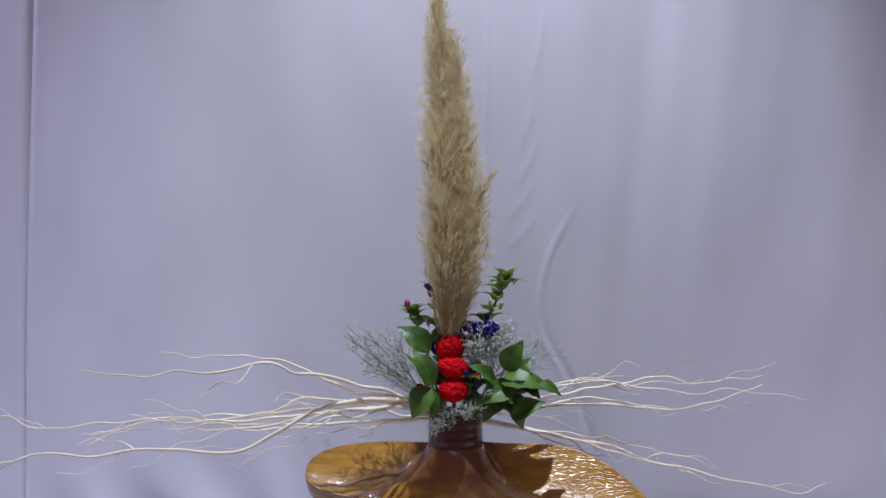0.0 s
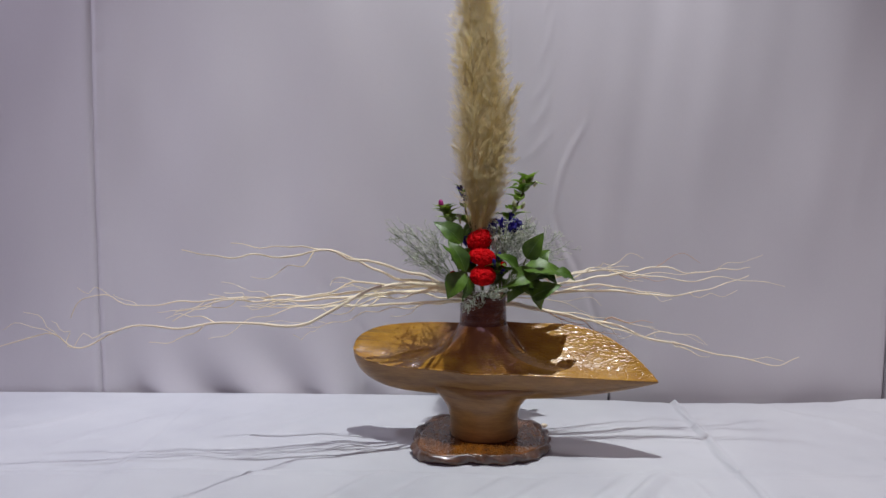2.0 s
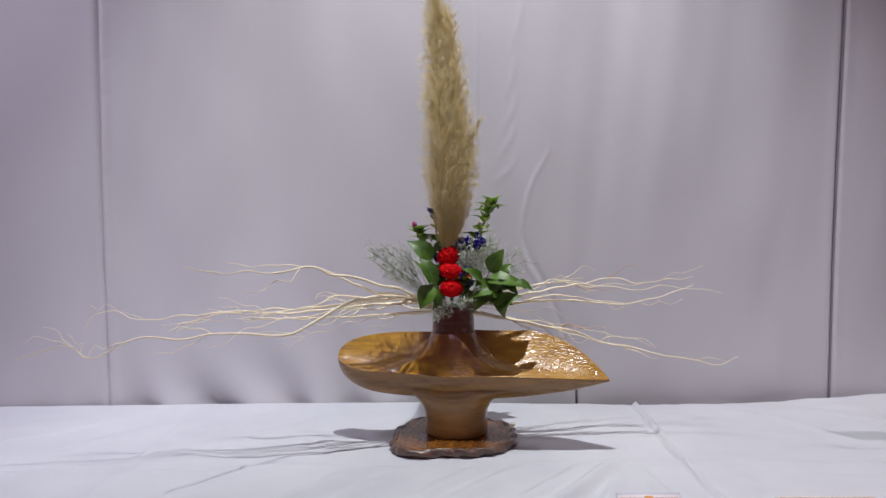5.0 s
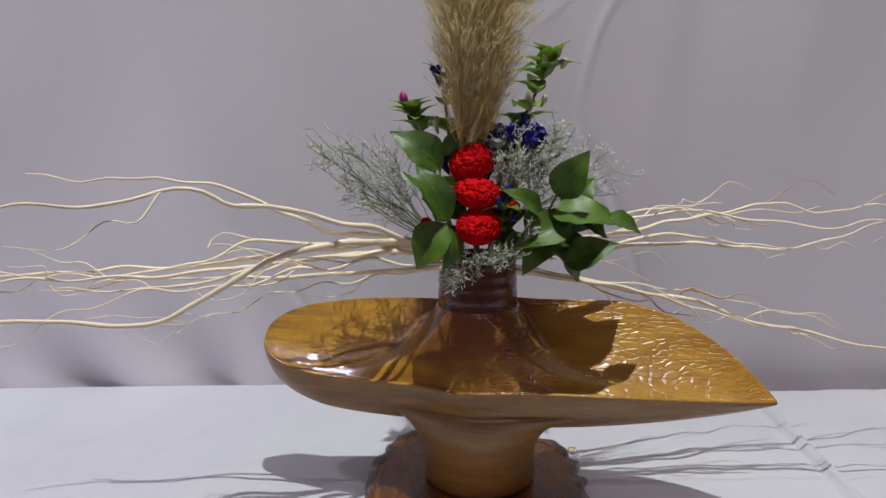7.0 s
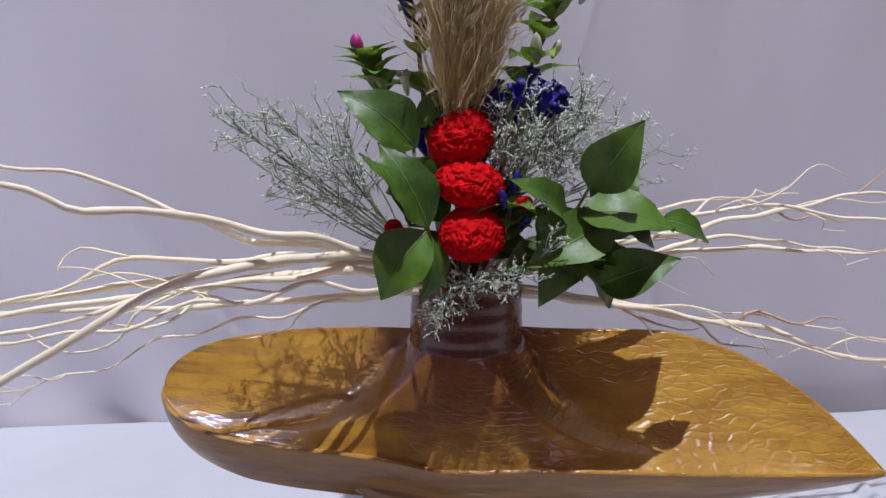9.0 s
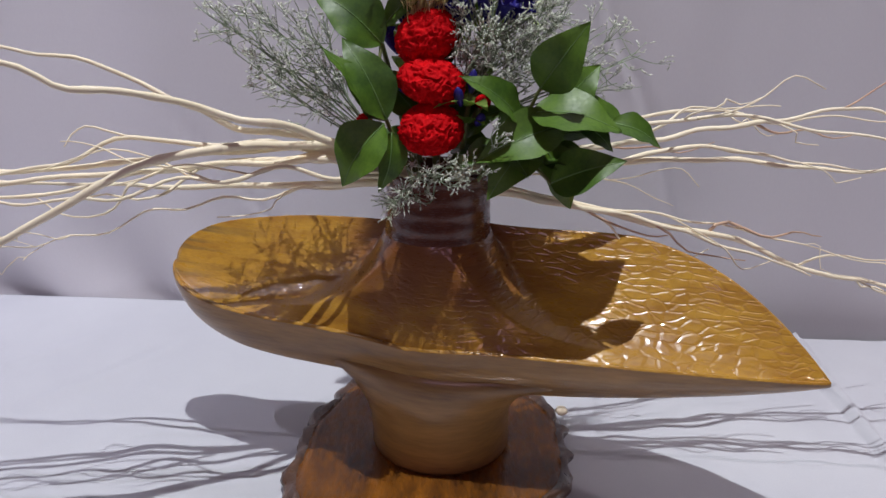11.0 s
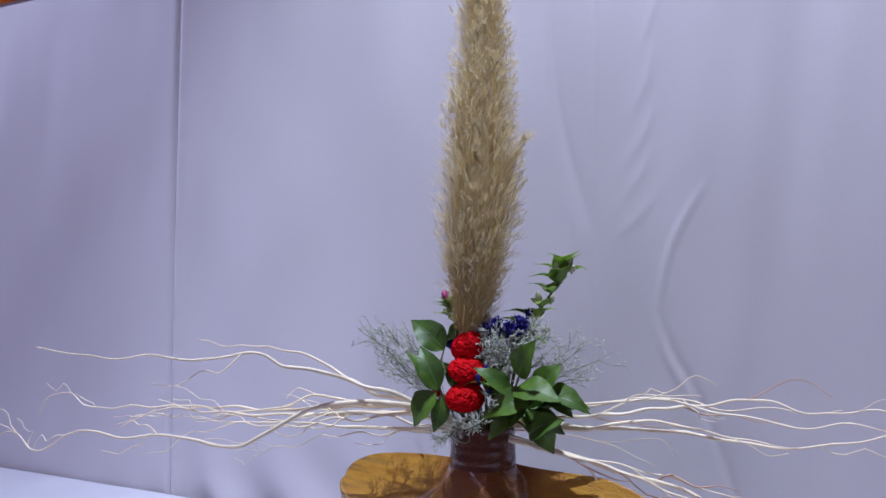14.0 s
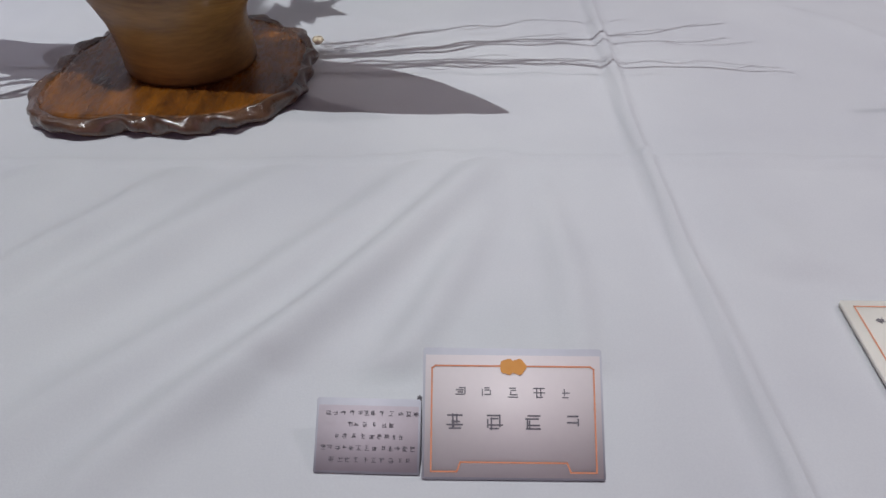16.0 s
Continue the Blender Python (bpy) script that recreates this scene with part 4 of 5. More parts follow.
def red_flower(centre, size, tilt, seed):
    """A round red crest of tightly curled ruffles on a stem."""
    ob = thing("red_flower", centre, "round ruffled bright red flower head above the vase's mouth", "flower", "red flowers")
    c = Vector(centre)
    bm = bmesh.new()
    bmesh.ops.create_icosphere(bm, subdivisions=6, radius=1)
    off = Vector((seed * 3.1, seed * 1.7, 0))
    turn = Euler(tilt).to_matrix()
    for v in bm.verts:
        d = v.co.normalized()
        q = d * 3.2 + off
        warp = Vector((noise.noise(q), noise.noise(q + Vector((5, 0, 0))), noise.noise(q + Vector((0, 7, 0)))))
        r1 = 1 - abs(noise.noise(d * 2.6 + warp * 1.2 + off)) * 2.2
        r2 = 1 - abs(noise.noise(d * 27.0 + warp * 3.0 + off)) * 2.0
        k = 0.95 + 0.11 * r1 + 0.026 * r2 + 0.04 * noise.noise(d * 46 + off)
        v.co = turn @ Vector((d.x * size[0] * k, d.y * size[1] * k, d.z * size[2] * k * (1.0 if d.z > 0 else 0.85)))
    bm.verts.index_update()
    geo = Geo().add([v.co[:] for v in bm.verts], [[v.index for v in f.verts] for f in bm.faces])
    bm.free()
    part("crest", geo, RED, ob)
    foot = np.array(MOUTH) + (0, -0.005, -0.01) - np.array(c)
    part("stem", tube(Geo(), spline([foot, foot * 0.5 + (0, 0.012, 0), (0, 0.006, 0)], 0.008), 0.0022, 6), STEM, ob)
    return ob


red_flower((0.0265, 1.036, 1.1235), (0.0205, 0.0190, 0.0172), (0.3, -0.5, 0.2), 1)
red_flower((0.0305, 1.022, 1.0970), (0.0220, 0.0190, 0.0146), (0.35, 0.1, 0.5), 2)
red_flower((0.0310, 1.015, 1.0675), (0.0226, 0.0190, 0.0160), (0.3, -0.15, 0.9), 3)
red_flower((-0.016, 1.040, 1.0675), (0.0055, 0.006, 0.0050), (0.2, 0, 0), 4)
red_flower((0.064, 1.018, 1.0860), (0.0050, 0.005, 0.0045), (0.2, 0, 0), 5)


def strands(geo, starts, ways, lengths, droops, thick, rng, bends=5):
    """Many fine three-sided hairs at once, each curving outward and over."""
    k = len(starts)
    u = np.linspace(0, 1, bends)
    out = unit_rows(ways * (1, 1, 0.0) + 1e-6)
    side = unit_rows(np.cross(ways, rng.normal(size=(k, 3))))
    curl = rng.normal(0, 0.06, (k, 1)) * lengths[:, None]
    mid = starts[:, None] + ways[:, None] * (lengths[:, None] * u)[..., None]
    mid = mid + out[:, None] * (droops[:, None] * lengths[:, None] * u**2.2)[..., None] + side[:, None] * (curl * np.sin(u * 7))[..., None]
    mid[..., 2] -= droops[:, None] * lengths[:, None] * 0.55 * u**3
    a = unit_rows(np.cross(ways, (0.3, 0.2, 0.1)))
    b = np.cross(ways, a)
    r = thick[:, None] * np.array([1.0, 1.0, 1.0, 0.85, 0.3])[:bends]
    tri = []
    for q in range(3):
        t = 2 * math.pi * q / 3
        tri.append(mid + (math.cos(t) * a + math.sin(t) * b)[:, None] * r[..., None])
    v = np.stack(tri, 2).reshape(-1, 3)  # strand, bend, corner
    f = []
    for i in range(bends - 1):
        for q in range(3):
            f.append((i * 3 + q, i * 3 + (q + 1) % 3, (i + 1) * 3 + (q + 1) % 3, (i + 1) * 3 + q))
    base = (np.arange(k) * bends * 3)[:, None, None]
    geo.add(v, (base + np.array(f)[None]).reshape(-1, 4).tolist())


def unit_rows(v):
    return v / np.maximum(np.linalg.norm(v, axis=1, keepdims=True), 1e-9)


def pampas(axis_points, width, count, seed, label, spread=1.0):
    """A dried pampas plume: a thin stalk hidden in thousands of fine drooping hairs."""
    rng = np.random.default_rng(seed)
    axis = spline(axis_points, 0.01)
    ob = thing("pampas_plume", axis[0], label, "pampas plume", "pampas plumes in the vase")
    base = axis[0].copy()
    axis = axis - base
    n = len(axis)
    foot = MOUTH - base
    part("stalk", tube(Geo(), np.concatenate([spline([foot, foot * 0.5, axis[0]], 0.02)[:-1], axis[: int(n * 0.8)]]), 0.0016 if count > 1000 else 0.0007, 6), PLUME_STEM, ob)
    geo = Geo()
    s = rng.beta(1.05, 1.25, count) * 0.97
    i = np.clip((s * (n - 1)).astype(int), 0, n - 2)
    place = axis[i] + (axis[i + 1] - axis[i]) * (s * (n - 1) - i)[:, None]
    way = unit_rows(np.gradient(axis, axis=0))[i]
    az = rng.uniform(0, 2 * math.pi, count)
    az = az + 0.08 * np.sin(az * 5 + s * 40)
    out = np.stack([np.cos(az), np.sin(az), 0 * az], -1)
    reach = width * np.interp(s, (0, 0.08, 0.2, 0.45, 0.7, 0.85, 1.0), (0.25, 0.75, 1.12, 1.0, 0.80, 0.60, 0.22)) * np.sqrt(rng.uniform(0.02, 1, count))
    tuft = 1 + 0.06 * np.sin(az * 3 + s * 27) * np.sin(s * 61 + az)
    lengths = rng.uniform(0.045, 0.095, count) * (1.0 - 0.45 * s)
    ways = unit_rows(way + out * (reach * tuft / lengths * 0.42)[:, None] + rng.normal(0, 0.05, (count, 3)))
    strands(geo, place + out * (reach * 0.50)[:, None], ways, lengths, (reach * tuft / lengths) * 0.32 * spread * rng.uniform(0.0, 1.3, count), rng.uniform(0.00011, 0.00024, count), rng)
    # tips that stand clear of the outline
    k = count // 2
    pick = rng.integers(0, count, k)
    strands(geo, (place + out * (reach * 0.7)[:, None])[pick], unit_rows(ways[pick] + out[pick] * rng.uniform(0.1, 0.7, (k, 1))), lengths[pick] * rng.uniform(0.25, 0.6, k), rng.uniform(0.0, 0.35, k), rng.uniform(0.00016, 0.00030, k), rng)
    tagged(part("hair", geo, PLUME, ob), kind="stuff")
    # pale fluff that stands every way on the outside
    k = int(count * 3.0)
    pick = rng.integers(0, count, k)
    u = rng.uniform(0.6, 1.18, (k, 1))
    sit = (place + out * (reach * 0.38)[:, None] + ways * lengths[:, None] * 0.7)[pick] + out[pick] * (reach * tuft)[pick][:, None] * (u - 0.25) * 0.8
    any_way = unit_rows(ways[pick] + out[pick] * rng.uniform(0.0, 0.45, (k, 1)) + rng.normal(0, 0.14, (k, 3)))
    fluff = Geo()
    strands(fluff, sit, any_way, rng.uniform(0.006, 0.016, k), rng.uniform(0.1, 0.5, k), rng.uniform(0.00020, 0.00042, k), rng)
    tagged(part("fluff", fluff, FLUFF, ob, "pale silky fluff"), kind="stuff")
    return ob


DRY = "tall dried pampas plume of fine straw-coloured drooping hairs"
pampas([(0.019, 1.036, 1.125), (0.018, 1.039, 1.20), (0.016, 1.050, 1.30), (0.013, 1.068, 1.40), (0.010, 1.088, 1.479), (0.008, 1.103, 1.578), (0.005, 1.110, 1.653)], 0.0255, 2700, 11, DRY)
pampas([(0.034, 1.040, 1.125), (0.042, 1.045, 1.21), (0.046, 1.055, 1.30), (0.041, 1.074, 1.40), (0.035, 1.092, 1.50), (0.031, 1.102, 1.575)], 0.0265, 2400, 12, "dried pampas plume of straw-coloured hairs beside a taller one")
pampas([(0.029, 1.042, 1.140), (0.050, 1.050, 1.235), (0.063, 1.055, 1.31), (0.071, 1.058, 1.335), (0.080, 1.060, 1.352)], 0.0045, 240, 13, "smaller dried pampas plume with its tip leaning out", 0.6)


def statice(root, tips, seed, label, twigs=9, bud=0.0011, bushy=1.0):
    """Wiry silver statice: forked stems strewn with tiny buds."""
    rng = np.random.default_rng(seed)
    ob = thing("silver_statice", root, label, "statice spray", "silver statice sprays")
    root = np.asarray(root, float)
    wires, buds = Geo(), Geo()
    octa = np.array([(1, 0, 0), (-1, 0, 0), (0, 1, 0), (0, -1, 0), (0, 0, 1), (0, 0, -1)], float)
    octf = [(0, 2, 4), (2, 1, 4), (1, 3, 4), (3, 0, 4), (2, 0, 5), (1, 2, 5), (3, 1, 5), (0, 3, 5)]

    def seed_row(line):
        for p, d in zip(line, np.gradient(line, axis=0)):
            if rng.random() < 0.85:
                d = unit(d) + rng.normal(0, 0.5, 3)
                d = unit(d)
                a = unit(np.cross(d, (0.2, 0.3, 1)))
                b = np.cross(d, a)
                sz = bud * rng.uniform(0.6, 1.3)
                buds.add(p + d * sz + (octa[:, :1] * a + octa[:, 1:2] * b) * sz * 0.5 + octa[:, 2:] * d * sz * 1.7, octf)

    for tip in tips:
        tip = np.asarray(tip, float) - root
        bend = rng.normal(0, 0.006, 3)
        main = spline([(0, 0, 0), tip * 0.45 + bend, tip], 0.004)
        n = len(main)
        tube(wires, main, np.linspace(0.0007, 0.0003, n), 4)
        length = np.linalg.norm(tip)
        for w in range(twigs):
            i = int(n * rng.uniform(0.40, 0.97))
            i = min(max(i, 1), n - 2)
            way = unit(main[i + 1] - main[i - 1])
            d = unit(way + rng.normal(0, 0.75 * bushy, 3))
            ll = rng.uniform(0.012, 0.030) * min(1.2, length / 0.08 + 0.2)
            side = unit(np.cross(d, rng.normal(size=3)))
            line = spline([main[i], main[i] + d * ll * 0.5 + side * ll * 0.08, main[i] + d * ll + side * ll * rng.uniform(-0.2, 0.3)], 0.002)
            tube(wires, line, np.linspace(0.0004, 0.00022, len(line)), 3)
            for _ in range(3):
                j = int(rng.uniform(0.3, 0.99) * (len(line) - 1))
                dd = unit(d + rng.normal(0, 0.7, 3) + (0, 0, 0.4))
                l2 = rng.uniform(0.005, 0.011)
                sd = unit(np.cross(dd, rng.normal(size=3)))
                q = np.linspace(0, 1, 6)[:, None]
                fine = line[j] + dd * l2 * q + sd * l2 * 0.35 * q**2
                tube(wires, fine, 0.00022, 3)
                seed_row(fine[1:])
    tagged(part("wirework", wires, STATICE_STEM, ob), kind="stuff")
    tagged(part("bloom", buds, STATICE, ob, "tiny silver grey buds"), kind="stuff")
    return ob


def fan(points, seed, count, jitter):
    """Tips spread evenly along a bent line."""
    rng = np.random.default_rng(seed)
    line = spline(points, 0.004)
    return [line[int(q)] + rng.normal(0, jitter, 3) for q in np.linspace(0, len(line) - 1, count)]


SILVER = "airy spray of silver grey statice with tiny buds"
statice((-0.006, 1.050, 1.050), fan([(-0.112, 1.036, 1.128), (-0.088, 1.048, 1.136), (-0.062, 1.055, 1.130), (-0.045, 1.060, 1.125)], 1, 8, 0.006), 1, SILVER, 11, 0.0011)
statice((-0.006, 1.048, 1.046), fan([(-0.105, 1.045, 1.115), (-0.085, 1.055, 1.100), (-0.060, 1.060, 1.085), (-0.045, 1.05, 1.11)], 2, 7, 0.008), 2, SILVER, 8, 0.0011)
statice((0.052, 1.050, 1.085), fan([(0.052, 1.035, 1.142), (0.075, 1.035, 1.146), (0.098, 1.045, 1.146), (0.115, 1.055, 1.128)], 3, 9, 0.007), 3, "dense silver grey statice behind the green leaves", 13, 0.0011)
statice((0.050, 1.040, 1.080), fan([(0.050, 1.030, 1.125), (0.068, 1.032, 1.120), (0.088, 1.036, 1.125), (0.085, 1.04, 1.110)], 4, 7, 0.006), 4, "dense silver grey statice behind the green leaves", 12, 0.0011)
statice((0.070, 1.058, 1.070), fan([(0.130, 1.062, 1.130), (0.150, 1.068, 1.122), (0.176, 1.072, 1.112), (0.165, 1.065, 1.098)], 5, 6, 0.004), 5, SILVER, 8, 0.0011)
statice((0.034, 1.020, 1.034), fan([(0.008, 0.998, 1.034), (0.020, 0.990, 1.040), (0.036, 0.990, 1.044), (0.054, 0.990, 1.046), (0.074, 0.982, 1.068)], 6, 5, 0.003), 6, "silver grey statice spilling over the vase's lip", 6, 0.0010)
statice((0.020, 1.022, 1.034), fan([(0.003, 1.000, 1.016), (0.010, 0.996, 1.024), (0.028, 0.994, 1.028), (0.046, 0.996, 1.034)], 7, 5, 0.003), 7, "silver grey statice hanging over the vase's lip", 6, 0.0010)


def bud(geo, base, way, length, width, sides=8):
    """A closed spindle-shaped bud."""
    way = unit(way)
    a = unit(np.cross(way, (0.31, 0.2, 0.9)))
    b = np.cross(way, a)
    ang = np.linspace(0, 2 * math.pi, sides, endpoint=False)
    rings = []
    for q, r in ((0, 0.35), (0.15, 0.62), (0.4, 0.95), (0.62, 1.0), (0.8, 0.8), (0.93, 0.42), (1.0, 0.08)):
        rr = width / 2 * r * (1 + 0.10 * np.cos(5 * ang + 4 * q))
        rings.append(np.asarray(base) + way * length * q + (np.cos(ang) * rr)[:, None] * a + (np.sin(ang) * rr)[:, None] * b)
    return loft(geo, rings)


def trumpet(geo, base, way, length, width):
    """An open five-pointed gentian bell."""
    way = unit(way)
    a = unit(np.cross(way, (0.31, 0.2, 0.9)))
    b = np.cross(way, a)
    ang = np.linspace(0, 2 * math.pi, 20, endpoint=False)
    rings = []
    for q, r, star in ((0, 0.25, 0), (0.3, 0.55, 0), (0.65, 0.72, 0), (0.85, 0.95, 0.10), (1.0, 1.25, 0.35), (0.86, 0.80, 0.1), (0.5, 0.4, 0)):
        rr = width / 2 * r * (1 + star * np.cos(5 * ang))
        rings.append(np.asarray(base) + way * length * q + (np.cos(ang) * rr)[:, None] * a + (np.sin(ang) * rr)[:, None] * b)
    return loft(geo, rings)


def gentian(root, line, whorls, label, flowers=(), leaf_size=(0.037, 0.023)):
    """An upright stem with pairs of narrow leaves; flowers: base, way, length, width, kind, material."""
    ob = thing("gentian_stem", root, label, "gentian stem", "gentian stems")
    root = np.asarray(root, float)
    rng = np.random.default_rng(int(abs(line[-1][0]) * 10000) + 3)
    path = spline(np.asarray(line) - root, 0.004)
    n = len(path)
    part("stem", tube(Geo(), path, np.linspace(0.0022, 0.0014, n), 6), STEM, ob)
    geo, rib = blade(leaf_size[0], leaf_size[1], 0.35, 0.18, 0.65, 9, 3)
    blade_mesh = geo.mesh("leaf")
    for s, count, rise, size in whorls:
        i = min(n - 2, int(s * (n - 1)))
        turn = rng.uniform(0, 6.28)
        for k in range(count):
            a = turn + 2 * math.pi * k / count + rng.normal(0, 0.2)
            d = np.array([math.cos(a), math.sin(a), 0.75 * rise + rng.normal(0, 0.25)])
            leaf = part("leaf", blade_mesh, GENTIAN_LEAF, ob)
            pose_blade(leaf, path[i], path[i] + d, (-math.cos(a) * rise, -math.sin(a) * rise, 1.0))
            leaf.scale = (size,) * 3
    for base, way, length, width, kind, material in flowers:
        g = Geo()
        (trumpet if kind == "bell" else bud)(g, np.asarray(base) - root, way, length, width)
        part("flower" if kind == "bell" else "bud", g, material, ob)
    return ob


gentian((0.055, 1.075, 1.030), [(0.055, 1.075, 1.030), (0.070, 1.090, 1.110), (0.085, 1.118, 1.160), (0.100, 1.132, 1.188), (0.116, 1.140, 1.218)],
        [(0.48, 3, 0.6, 1.1), (0.62, 3, 0.4, 1.15), (0.72, 2, 0.5, 1.15), (0.83, 3, 0.6, 0.9), (0.90, 4, 0.6, 1.05), (0.95, 5, 0.9, 1.05), (0.99, 6, 1.6, 0.9)],
        "upright green gentian stem with narrow leaves and white buds",
        [((0.118, 1.136, 1.217), (0.25, -0.1, 1), 0.019, 0.008, "bud", WHITE_BUD), ((0.108, 1.130, 1.212), (-0.2, -0.4, 1), 0.014, 0.0065, "bud", WHITE_BUD), ((0.124, 1.130, 1.210), (0.5, -0.4, 1), 0.012, 0.006, "bud", WHITE_BUD), ((0.090, 1.112, 1.168), (-0.1, -0.2, 1), 0.022, 0.0085, "bud", WHITE_BUD), ((0.102, 1.116, 1.172), (0.3, -0.3, 1), 0.014, 0.0065, "bud", WHITE_BUD),
         ((0.098, 1.10, 1.136), (0.5, -0.4, 0.6), 0.014, 0.007, "bud", WHITE_BUD), ((0.088, 1.09, 1.136), (0.2, -0.5, 0.7), 0.010, 0.006, "bud", MAGENTA)])
gentian((0.045, 1.065, 1.030), [(0.045, 1.065, 1.030), (0.056, 1.066, 1.09), (0.064, 1.068, 1.142)], [(0.75, 4, 0.4, 0.9), (0.95, 4, 0.5, 0.8)], "gentian stem with a cluster of deep blue bells",
        [((0.064 + 0.014 * math.cos(a), 1.052 + 0.008 * math.sin(a), 1.134 + 0.004 * math.sin(3 * a)), (0.8 * math.cos(a), 0.5 * math.sin(a) - 0.5, 1.0), 0.024, 0.012, "bell", BLUE) for a in np.linspace(0.2, 5.9, 10)])
gentian((0.020, 1.055, 1.030), [(0.020, 1.055, 1.030), (0.014, 1.056, 1.08), (0.011, 1.058, 1.118)], [(0.8, 3, 0.4, 0.8)], "gentian stem with two folded blue bells",
        [((0.012, 1.052, 1.116), (0.1, -0.5, 0.9), 0.024, 0.011, "bell", BLUE), ((0.006, 1.05, 1.112), (-0.4, -0.5, 0.8), 0.020, 0.010, "bell", BLUE), ((0.014, 1.05, 1.085), (-0.2, -0.6, 0.4), 0.016, 0.008, "bud", BLUE)])
gentian((0.050, 1.035, 1.040), [(0.050, 1.035, 1.040), (0.053, 1.022, 1.07), (0.056, 1.014, 1.094)], [(0.6, 3, 0.3, 0.7), (0.85, 3, 0.4, 0.7)], "short gentian stem with closed blue buds",
        [((0.056, 1.014, 1.092), (0.1, -0.2, 1), 0.016, 0.0065, "bud", BLUE), ((0.050, 1.012, 1.084), (-0.2, -0.4, 1), 0.014, 0.0065, "bud", BLUE), ((0.060, 1.012, 1.072), (0.3, -0.5, 0.6), 0.012, 0.006, "bud", BLUE)])
gentian((0.016, 1.070, 1.030), [(0.016, 1.070, 1.030), (-0.004, 1.082, 1.10), (-0.022, 1.105, 1.150), (-0.032, 1.113, 1.168)],
        [(0.62, 4, 0.5, 0.9), (0.84, 5, 0.8, 0.85), (0.90, 5, 1.0, 0.85), (0.95, 6, 1.3, 0.8), (0.99, 5, 1.9, 0.75)], "green gentian stem with a magenta bud at its tip",
        [((-0.035, 1.109, 1.172), (-0.2, -0.1, 1), 0.017, 0.009, "bud", MAGENTA), ((-0.016, 1.09, 1.130), (-0.5, -0.5, 0.8), 0.010, 0.006, "bud", MAGENTA), ((-0.004, 1.078, 1.148), (-0.2, -0.3, 1), 0.016, 0.008, "bell", WHITE_BUD)])
gentian((0.020, 1.078, 1.030), [(0.020, 1.078, 1.030), (0.010, 1.085, 1.12), (0.002, 1.084, 1.19), (-0.002, 1.085, 1.205)], [(0.5, 4, 0.5, 0.9), (0.68, 4, 0.6, 0.9), (0.82, 3, 0.7, 0.8), (0.97, 4, 0.7, 0.7)], "dark gentian stem with a blue bud behind the plumes",
        [((-0.002, 1.080, 1.192), (-0.2, -0.3, 1), 0.020, 0.009, "bell", BLUE), ((0.002, 1.078, 1.185), (0.3, -0.5, 0.8), 0.016, 0.008, "bud", BLUE)])
gentian((0.048, 1.085, 1.030), [(0.048, 1.085, 1.030), (0.060, 1.10, 1.11), (0.072, 1.105, 1.155)], [(0.75, 5, 0.3, 1.0), (0.92, 5, 0.4, 1.0)], "leafy dark gentian stem behind the blue bells",
        [((0.078, 1.095, 1.152), (0.3, -0.4, 0.8), 0.015, 0.008, "bell", BLUE)])

# ---- cards on the cloth ----
def bar(geo, x0, x1, z0, z1, y):
    geo.add([(x0, y, z0), (x1, y, z0), (x1, y, z1), (x0, y, z1)], [(0, 1, 2, 3)])


def rule(geo, pts, w, y):
    for (xa, za), (xb, zb) in zip(pts, pts[1:]):
        d = unit((xb - xa, zb - za, 0)) * w / 2
        nx, nz = -d[1], d[0]
        xa2, za2, xb2, zb2 = xa - d[0], za - d[1], xb + d[0], zb + d[1]
        geo.add([(xa2 + nx, y, za2 + nz), (xb2 + nx, y, zb2 + nz), (xb2 - nx, y, zb2 - nz), (xa2 - nx, y, za2 - nz)], [(3, 2, 1, 0)])


def glyph(geo, cx, cz, size, rng, y):
    """A block of short strokes for a character that is not to be read."""
    rows = rng.choice((0.38, 0.2, 0.02, -0.16, -0.36), rng.integers(2, 5), replace=False)
    for q in rows:
        w, z, x = size * rng.uniform(0.4, 1.0), cz + size * q, cx + size * rng.uniform(-0.08, 0.08)
        bar(geo, x - w / 2, x + w / 2, z - size * 0.045, z + size * 0.045, y)
    for k in range(rng.integers(1, 4)):
        x, top, low = cx + size * rng.uniform(-0.38, 0.38), rng.uniform(0.1, 0.48), rng.uniform(-0.48, -0.05)
        bar(geo, x - size * 0.045, x + size * 0.045, cz + size * low, cz + size * top, y - 0.00004)


